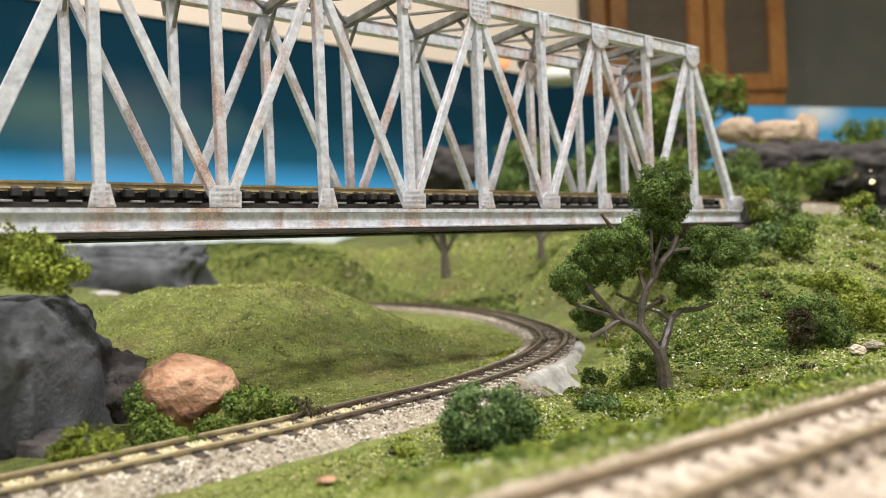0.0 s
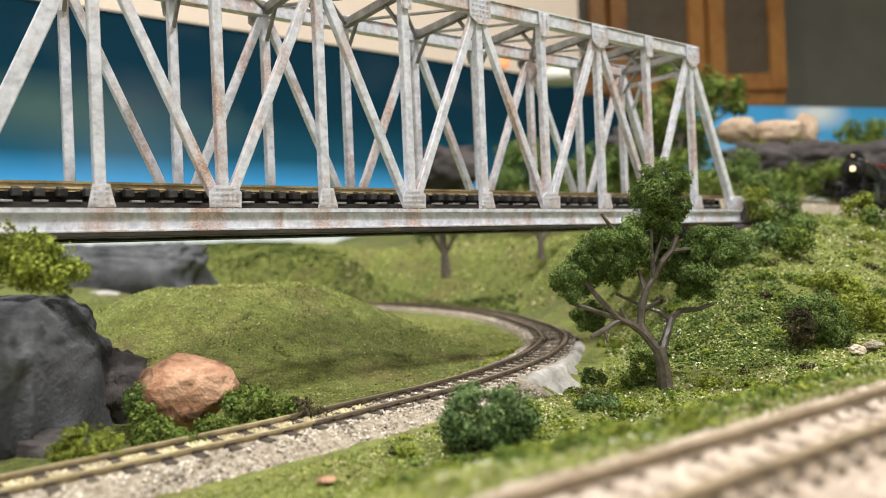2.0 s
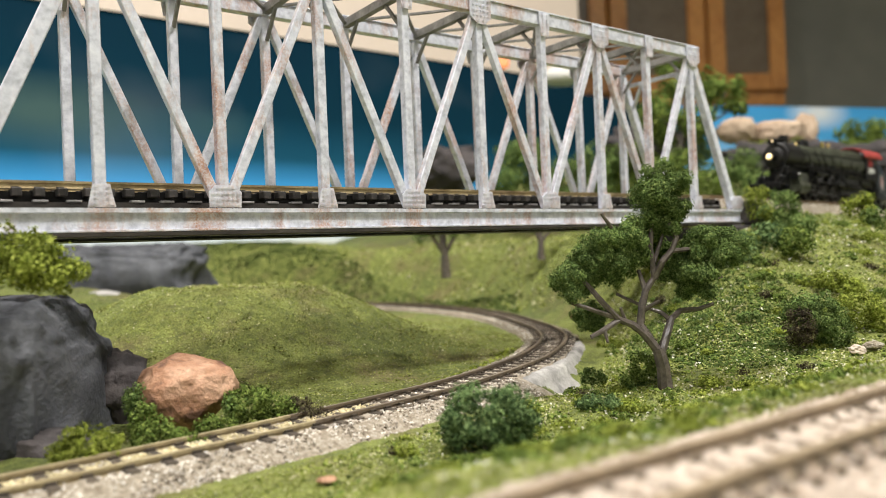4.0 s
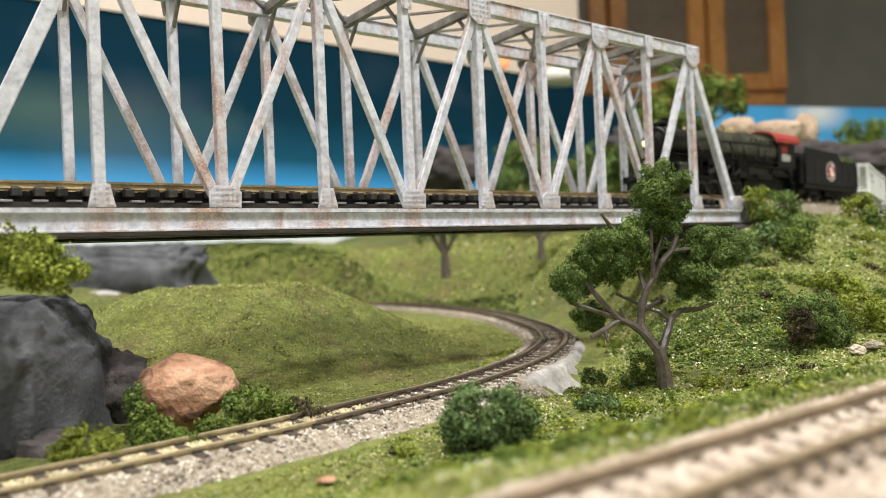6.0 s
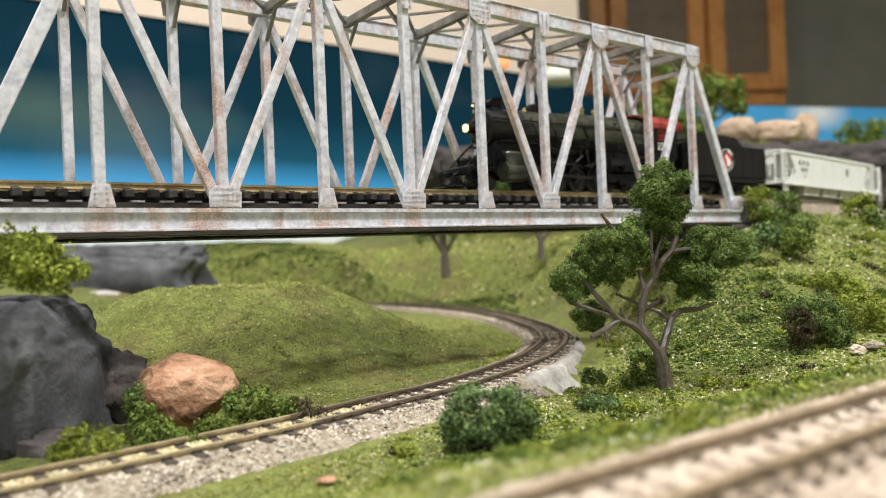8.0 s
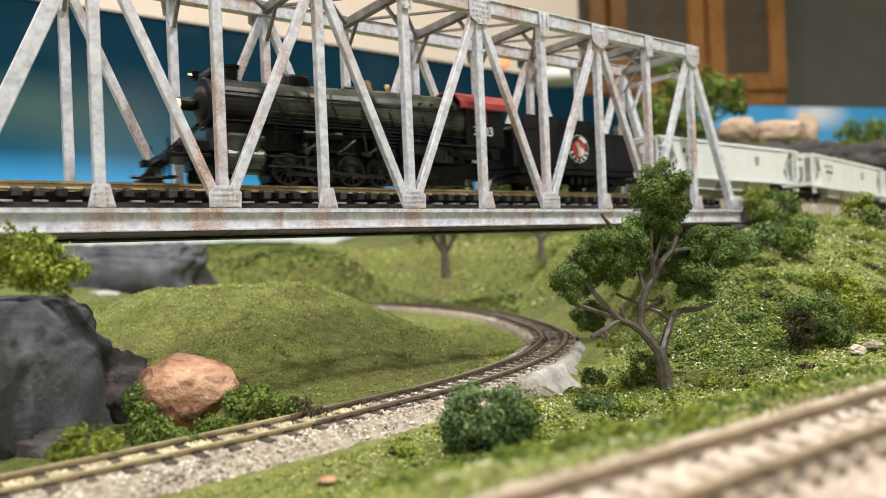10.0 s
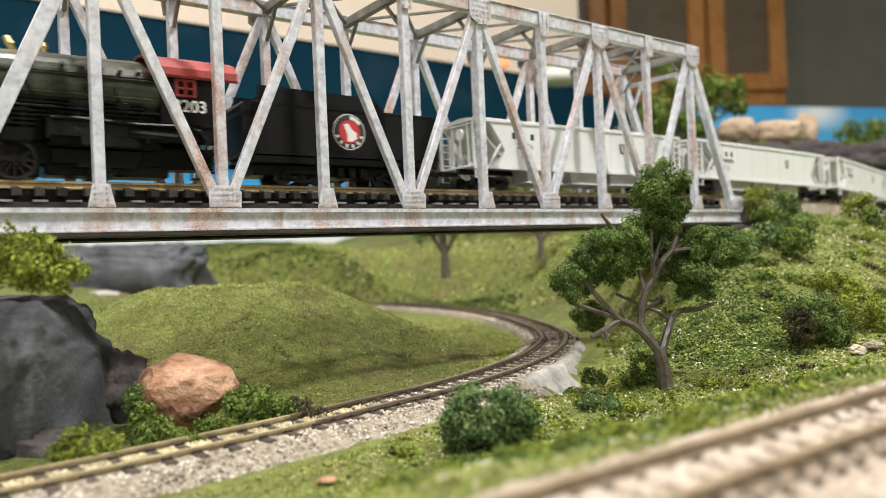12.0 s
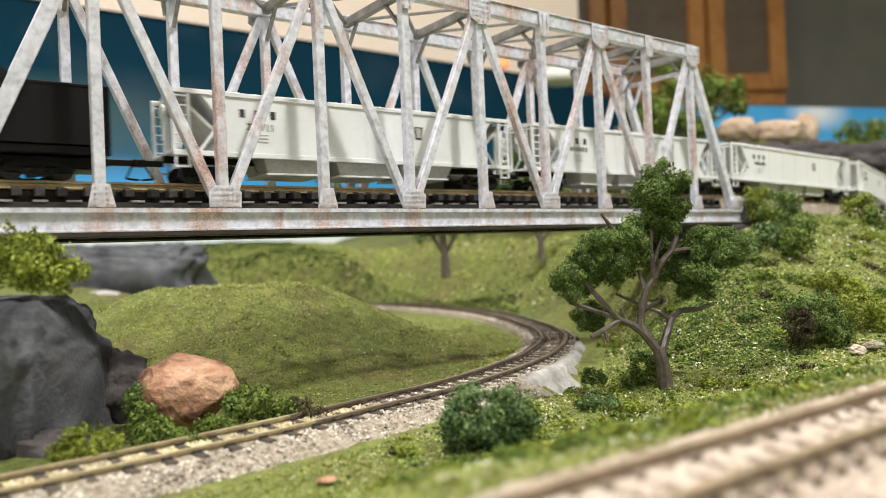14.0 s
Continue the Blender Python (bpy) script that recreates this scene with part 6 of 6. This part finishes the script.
    for s in (-1, 1):
        block("side_panel", (D(0.0690), s * 0.0086, 0.0108), (D(0.0900), s * 0.0092, 0.0150), M_GRAPHITE, lo)
        block("tool_box", (D(0.0920), s * 0.0070, 0.0105), (D(0.1120), s * 0.0090, 0.0150), M_BLACK, lo)
        bm = bmesh.new()
        for k in range(3):
            box(bm, (D(0.1090), s * 0.0075, 0.0026 + k * 0.0024), (D(0.1125), s * 0.0095, 0.0030 + k * 0.0024))
        beam(bm, (D(0.1095), s * 0.0094, 0.0024), (D(0.1095), s * 0.0094, 0.0095), 0.0004, 0.0004)
        beam(bm, (D(0.1122), s * 0.0094, 0.0024), (D(0.1122), s * 0.0094, 0.0095), 0.0004, 0.0004)
        part("cab_step", bm, M_BLACK, lo)
        bm = bmesh.new()
        beam(bm, (D(0.0760), s * 0.0068, 0.0042), (D(0.0900), s * 0.0068, 0.0042), 0.0016, 0.0010)
        box(bm, (D(0.0800), s * 0.0060, 0.0024), (D(0.0840), s * 0.0074, 0.0048), 0.0003)
        part("trailing_frame", bm, M_BLACK, lo)
    for d in DRIVERS:
        add_wheels(lo, W_DRIVER, D(d), 0.0050)
    add_wheels(lo, W_FREIGHT, D(0.0060), 0.0027)
    add_wheels(lo, W_TRAIL, D(0.0820), 0.0034)
    for s in (-1, 1):
        bm = bmesh.new()
        beam(bm, (D(DRIVERS[0]), s * 0.0068, 0), (D(DRIVERS[3]), s * 0.0068, 0), 0.0011, 0.0005)
        for d in DRIVERS:
            rod(bm, (D(d), s * 0.0064, 0), (D(d), s * 0.0073, 0), 0.0010, segs=10)
        RODS.append((part("side_rod", bm, M_ROD, lo), s))
        bm = bmesh.new()
        beam(bm, (0, s * 0.0077, 0), (-0.0260, s * 0.0077, 0), 0.0011, 0.0005)
        rod(bm, (0, s * 0.0072, 0), (0, s * 0.0082, 0), 0.0012, segs=10)
        MAIN_RODS.append((part("main_rod", bm, M_ROD, lo), s))
    return lo


def tender():
    te = tagged(empty("tender"), "long black coal tender with a round red emblem", "tender")
    h = 0.0328
    bm = bmesh.new()
    prof = [(-0.0098, 0.0086), (-0.0098, 0.0236), (-0.0092, 0.0240), (0.0092, 0.0240), (0.0098, 0.0236), (0.0098, 0.0086)]
    loft(bm, [[(x, y, z) for y, z in prof] for x in (-h + 0.001, h)])
    bmesh.ops.recalc_face_normals(bm, faces=bm.faces)
    part("tank", bm, M_BLACK_SATIN, te, "satin black tank")
    bm = bmesh.new()
    for s in (-1, 1):
        loft(bm, [[(-h + 0.002, s * 0.0097, 0.0238), (-h + 0.045, s * 0.0097, 0.0238), (-h + 0.0405, s * 0.0095, 0.0280), (-h + 0.002, s * 0.0095, 0.0286)], [(-h + 0.002, s * 0.0091, 0.0238), (-h + 0.045, s * 0.0091, 0.0238), (-h + 0.0405, s * 0.0089, 0.0280), (-h + 0.002, s * 0.0089, 0.0286)]])
    box(bm, (-h + 0.0400, -0.0088, 0.0238), (-h + 0.0408, 0.0088, 0.0278))
    bmesh.ops.recalc_face_normals(bm, faces=bm.faces)
    part("coal_bunker", bm, M_BLACK_SATIN, te)
    rng = np.random.default_rng(61)
    n = 500
    me = grain_mesh("coal", np.column_stack([rng.uniform(-h + 0.003, -h + 0.039, n), rng.uniform(-0.0082, 0.0082, n), rng.uniform(0.0240, 0.0268, n)]), rng.uniform(0.0005, 0.0012, n), rng, "oct")
    me.materials.append(M_BLACK)
    same("coal", me, te)
    block("sill", (-h, -0.0096, 0.0062), (h, 0.0096, 0.0085), M_BLACK, te)
    block("underframe", (-h + 0.001, -0.0058, 0.0030), (h - 0.001, 0.0058, 0.0062), M_BLACK, te, 0.0003)
    for s in (-1, 1):
        for k in range(3):
            block("brake_gear", (-0.0050 + k * 0.0040, s * 0.0060, 0.0026), (-0.0028 + k * 0.0040, s * 0.0084, 0.0060), M_BLACK, te, 0.0004)
        bm = bmesh.new()
        beam(bm, (-h, s * 0.0099, 0.0090), (h, s * 0.0099, 0.0090), 0.0006, 0.0003)
        beam(bm, (-h, s * 0.0099, 0.0234), (h, s * 0.0099, 0.0234), 0.0006, 0.0003)
        part("rivet_strip", bm, M_BLACK_SATIN, te)
        em = empty("emblem", pose(EMBLEM_X, s * 0.00985, 0.0167, 90, 0, 0 if s < 0 else 180))
        em.parent = te
        for nm, r0, z, mat in (("white_ring", 0.0056, 0.0001, M_WHITE_MARK), ("black_ring", 0.0053, 0.0002, M_BLACK_MARK), ("red_disc", 0.0036, 0.0003, M_RED_MARK)):
            bm = bmesh.new()
            rod(bm, (0, 0, 0), (0, 0, z), r0, segs=32)
            part(nm, bm, mat, em)
        for k in range(11):
            a = radians(40 + 10 * k) if k < 5 else radians(200 + 28 * (k - 5))
            bm = bmesh.new()
            beam(bm, (0.0039 * math.cos(a), 0.0039 * math.sin(a), 0.00025), (0.0050 * math.cos(a), 0.0050 * math.sin(a), 0.00025), 0.0008, 0.0001, (0, 0, 1))
            part("mark", bm, M_WHITE_MARK, em)
        bm = bmesh.new()
        loft(bm, [[(x, y, z) for x, y in ((-0.0020, 0.0022), (-0.0004, 0.0026), (0.0006, 0.0010), (0.0026, -0.0004), (0.0024, -0.0022), (0.0010, -0.0030), (-0.0008, -0.0030), (-0.0008, -0.0008))] for z in (0.0003, 0.0004)])
        bmesh.ops.recalc_face_normals(bm, faces=bm.faces)
        part("white_shape", bm, M_WHITE_MARK, em)
        for x in (-h + 0.0008, h - 0.0008):
            bm = bmesh.new()
            rod(bm, (x, s * 0.0102, 0.0085), (x, s * 0.0102, 0.0205), 0.0002, segs=6)
            part("grab_iron", bm, M_BLACK, te)
    for x in (-0.0166, 0.0166):
        truck(te, x, 0.0112)
    block("tank_hatch", (0.019, -0.0030, 0.0240), (0.026, 0.0030, 0.0252), M_BLACK, te)
    coupler(te, h, 1, 0.0082)
    # rounded front bulkhead, ladder and stoker housing facing the cab
    bm = bmesh.new()
    rod(bm, (-h - 0.0006, -0.0092, 0.0215), (-h - 0.0006, 0.0092, 0.0215), 0.0026, segs=18)
    box(bm, (-h - 0.0026, -0.0092, 0.0086), (-h + 0.0010, 0.0092, 0.0215), 0.0004)
    part("front_bulkhead", bm, M_BLACK_SATIN, te)
    for s in (-1, 1):
        for k in range(8):
            block("rivet_row", (-h + 0.004 + k * 0.0082, s * 0.0098, 0.0092), (-h + 0.0044 + k * 0.0082, s * 0.00988, 0.0234), M_BLACK_SATIN, te, 0)
        block("step_board", (h - 0.0040, s * 0.0080, 0.0036), (h - 0.0006, s * 0.0102, 0.0042), M_BLACK, te, 0.0001)
    block("drawbar", (-h - 0.0040, -0.0010, 0.0050), (-h, 0.0010, 0.0064), M_BLACK, te)
    return te


def hopper(number):
    ho = tagged(empty("hopper_car"), "white covered hopper freight car with black lettering", "freight car", "hopper cars of the train")
    H, T, S, Y = 0.0600, 0.0251, 0.0080, 0.0098
    side = [(-0.0528, T), (0.0528, T), (0.0468, 0.0172), (0.0452, 0.0140), (0.0470, 0.0108), (0.0490, S), (-0.0490, S), (-0.0470, 0.0108), (-0.0452, 0.0140), (-0.0468, 0.0172)]
    bm = bmesh.new()
    loft(bm, [[(x, -Y, z) for x, z in side], [(x, Y, z) for x, z in side]])
    bmesh.ops.recalc_face_normals(bm, faces=bm.faces)
    part("body", bm, M_WHITE_CAR, ho)
    for e in (-1, 1):
        bm = bmesh.new()
        loft(bm, [[(e * 0.0580, y, T - 0.001), (e * 0.0420, y, 0.0096), (e * 0.0428, y, 0.0090), (e * 0.0586, y, T - 0.0016)] for y in (-Y + 0.0012, Y - 0.0012)])
        bmesh.ops.recalc_face_normals(bm, faces=bm.faces)
        part("slope_sheet", bm, M_CHUTE, ho)
        block("end_platform", (e * 0.0475, -Y + 0.0004, 0.0080), (e * H, Y - 0.0004, 0.0088), M_WHITE_CAR, ho, 0.0001)
        for s in (-1, 1):
            for x in (0.0596, 0.0556):
                block("end_post", (e * x - 0.0005, s * Y - s * 0.0008, 0.0085), (e * x + 0.0005, s * Y + s * 0.0001, T), M_WHITE_CAR, ho, 0.0001)
            for k in range(6):
                bm = bmesh.new()
                z = 0.0103 + k * 0.0026
                rod(bm, (e * 0.0556, s * Y, z), (e * 0.0596, s * Y, z), 0.00024, segs=6)
                part("ladder_rung", bm, M_WHITE_CAR, ho)
            bm = bmesh.new()
            for x in (0.0558, 0.0594):
                beam(bm, (e * x, s * Y, 0.0085), (e * x, s * Y, 0.0042), 0.0005, 0.0005)
            beam(bm, (e * 0.0555, s * Y, 0.0042), (e * 0.0597, s * Y, 0.0042), 0.0005, 0.0007)
            part("stirrup_step", bm, M_WHITE_CAR, ho)
        for y in (-0.0045, 0.0045):
            block("end_brace", (e * 0.0580 - 0.0004, y - 0.0005, 0.0085), (e * 0.0580 + 0.0004, y + 0.0005, T - 0.0006), M_WHITE_CAR, ho, 0.0001)
        bm = bmesh.new()
        rod(bm, (e * 0.0606, -0.0030, 0.0120), (e * 0.0606, -0.0030, 0.0200), 0.0004, segs=6)
        rod(bm, (e * 0.0602, -0.0030, 0.0200), (e * 0.0610, -0.0030, 0.0200), 0.0020, segs=14)
        part("brake_wheel", bm, M_WHITE_CAR, ho)
    for s in (-1, 1):
        block("top_rail", (-H, s * Y - s * 0.0004, T - 0.0010), (H, s * Y + s * 0.0005, T + 0.0003), M_WHITE_CAR, ho, 0.0001)
        block("side_sill", (-H, s * Y - s * 0.0006, S - 0.0008), (H, s * Y + s * 0.0005, S + 0.0006), M_WHITE_CAR, ho, 0.0001)
        for k in range(-9, 10):
            bm = bmesh.new()
            rod(bm, (k * 0.0052, s * Y, T + 0.0004), (k * 0.0052, s * (Y + 0.0007), T - 0.0002), 0.00022, segs=5)
            part("rail_rivet", bm, M_WHITE_CAR, ho)
        for e in (-1, 1):
            bm = bmesh.new()
            beam(bm, (e * 0.0528, s * (Y - 0.0004), 0.0086), (e * 0.0470, s * (Y - 0.0004), 0.0165), 0.0008, 0.0005)
            part("corner_brace", bm, M_WHITE_CAR, ho)
        for k in range(-3, 4):
            block("side_seam", (k * 0.0130 - 0.0002, s * Y, S + 0.0006), (k * 0.0130 + 0.0002, s * Y + s * 0.0001, T - 0.0010), M_WHITE_CAR, ho, 0)
        # lettering
        face = s * (Y + 0.0001)
        for k in range(3):
            x = (-0.0406 + k * 0.0046) * (1 if s < 0 else -1)
            block("mark", (x - 0.0008, face - 0.00005, 0.0186), (x + 0.0008, face + 0.00005, 0.0209), M_BLACK_MARK, ho, 0)
        x = -0.0352 if s < 0 else 0.0352
        if number:
            text_part(number, 0.0028, M_BLACK_MARK, ho, pose(x, face, 0.0160, 90, 0, 0 if s < 0 else 180))
        else:
            for k in range(6):
                block("mark", (x - 0.0046 + k * 0.0017, face - 0.00005, 0.0157), (x - 0.0036 + k * 0.0017, face + 0.00005, 0.0174), M_BLACK_MARK, ho, 0)
        for k in range(3):
            block("small_mark", (x - 0.0020, face - 0.00004, 0.0118 + k * 0.0010), (x + 0.0022, face + 0.00004, 0.0121 + k * 0.0010), M_CHUTE, ho, 0)
        kx = 0.0200 if s < 0 else -0.0200
        bm = bmesh.new()
        loft(bm, [[(kx + a, face + o, z) for a, z in ((-0.0017, 0.0200), (0.0017, 0.0200), (0.0017, 0.0188), (0.0012, 0.0158), (-0.0012, 0.0158), (-0.0017, 0.0188))] for o in (-0.00005, 0.00005)])
        bmesh.ops.recalc_face_normals(bm, faces=bm.faces)
        part("emblem", bm, M_BLACK_MARK, ho)
        bm = bmesh.new()
        loft(bm, [[(kx + a, face + o, z) for a, z in ((-0.0012, 0.0196), (0.0012, 0.0196), (0.0008, 0.0164), (-0.0008, 0.0164))] for o in (-0.0001, 0.0001)])
        bmesh.ops.recalc_face_normals(bm, faces=bm.faces)
        part("emblem_field", bm, M_CHUTE, ho)
    for k in range(3):
        x = -0.0235 + k * 0.0235
        for q in (-1, 1):
            bm = bmesh.new()
            loft(bm, [[(x + sx * 0.0116, q * 0.0048 + sy * 0.0046, 0.0090) for sx, sy in ((-1, -1), (1, -1), (1, 1), (-1, 1))], [(x + sx * 0.0088, q * 0.0042 + sy * 0.0036, 0.0034) for sx, sy in ((-1, -1), (1, -1), (1, 1), (-1, 1))]])
            bmesh.ops.recalc_face_normals(bm, faces=bm.faces)
            part("discharge_chute", bm, M_CHUTE, ho)
            block("outlet_gate", (x - 0.0096, q * 0.0042 - 0.0040, 0.0028), (x + 0.0096, q * 0.0042 + 0.0040, 0.0034), M_WHITE_CAR, ho, 0.0001)
    block("center_sill", (-H, -0.0010, 0.0062), (H, 0.0010, 0.0088), M_BLACK, ho)
    bm = bmesh.new()
    loft(bm, [[(x, y, z) for y, z in ((-Y + 0.0006, T), (-0.0050, T + 0.0010), (0, T + 0.0013), (0.0050, T + 0.0010), (Y - 0.0006, T))] + [(x, 0, T - 0.0004)] for x in (-H + 0.002, H - 0.002)])
    bmesh.ops.recalc_face_normals(bm, faces=bm.faces)
    part("roof", bm, M_WHITE_CAR, ho)
    for k in range(5):
        block("roof_hatch", (-0.048 + k * 0.0215, -0.0030, T + 0.0010), (-0.038 + k * 0.0215, 0.0030, T + 0.0022), M_WHITE_CAR, ho)
    for x in (-0.0490, 0.0490):
        truck(ho, x, 0.0116)
    coupler(ho, -H, -1, 0.0062)
    coupler(ho, H, 1, 0.0062)
    return ho


SPEED = 0.0517


def rolling_pose(t, lead, base):
    """Pose of a vehicle whose middle runs lead metres behind the headlight; base is the distance between its trucks."""
    s = 0.0095 + SPEED * (10.3 - t) + lead
    a, _ = rail_point(s - base / 2)
    b, _ = rail_point(s + base / 2)
    d = b - a
    mid = (a + b) / 2
    return pose(mid.x, mid.y, mid.z, 0, -math.degrees(math.atan2(d.z, math.hypot(d.x, d.y))), math.degrees(math.atan2(d.y, d.x)))


TRAIN = [(locomotive(), 0.0475, 0.05), (tender(), 0.1540, 0.033)]
for i, number in enumerate(("253711", "", "", "", "")):
    TRAIN.append((hopper(number), 0.2622 + 0.1322 * i, 0.098))


def motions():
    for ob, lead, base in TRAIN:
        walk(ob, [(k * 0.5, rolling_pose(k * 0.5, lead, base)) for k in range(29)])
    times = [k / 15 for k in range(211)]
    for w, x, r in ROLLING:
        walk(w, [(t, pose(x, 0, r, 0, -math.degrees(SPEED * t / r), 0)) for t in times])
    throw = 0.0017
    for ob, side in RODS:
        rows = []
        for t in times:
            a = -SPEED * t / 0.005 + (0 if side < 0 else math.pi / 2)
            rows.append((t, pose(throw * math.sin(a), 0, 0.005 + throw * math.cos(a))))
        walk(ob, rows)
    for ob, side in MAIN_RODS:
        rows = []
        for t in times:
            a = -SPEED * t / 0.005 + (0 if side < 0 else math.pi / 2)
            px_, pz_ = throw * math.sin(a), throw * math.cos(a)
            tilt = math.degrees(math.asin((0.0067 - 0.005 - pz_) / 0.026))
            rows.append((t, pose(D(DRIVERS[2]) + px_, 0, 0.005 + pz_, 0, tilt, 0)))
        walk(ob, rows)


motions()
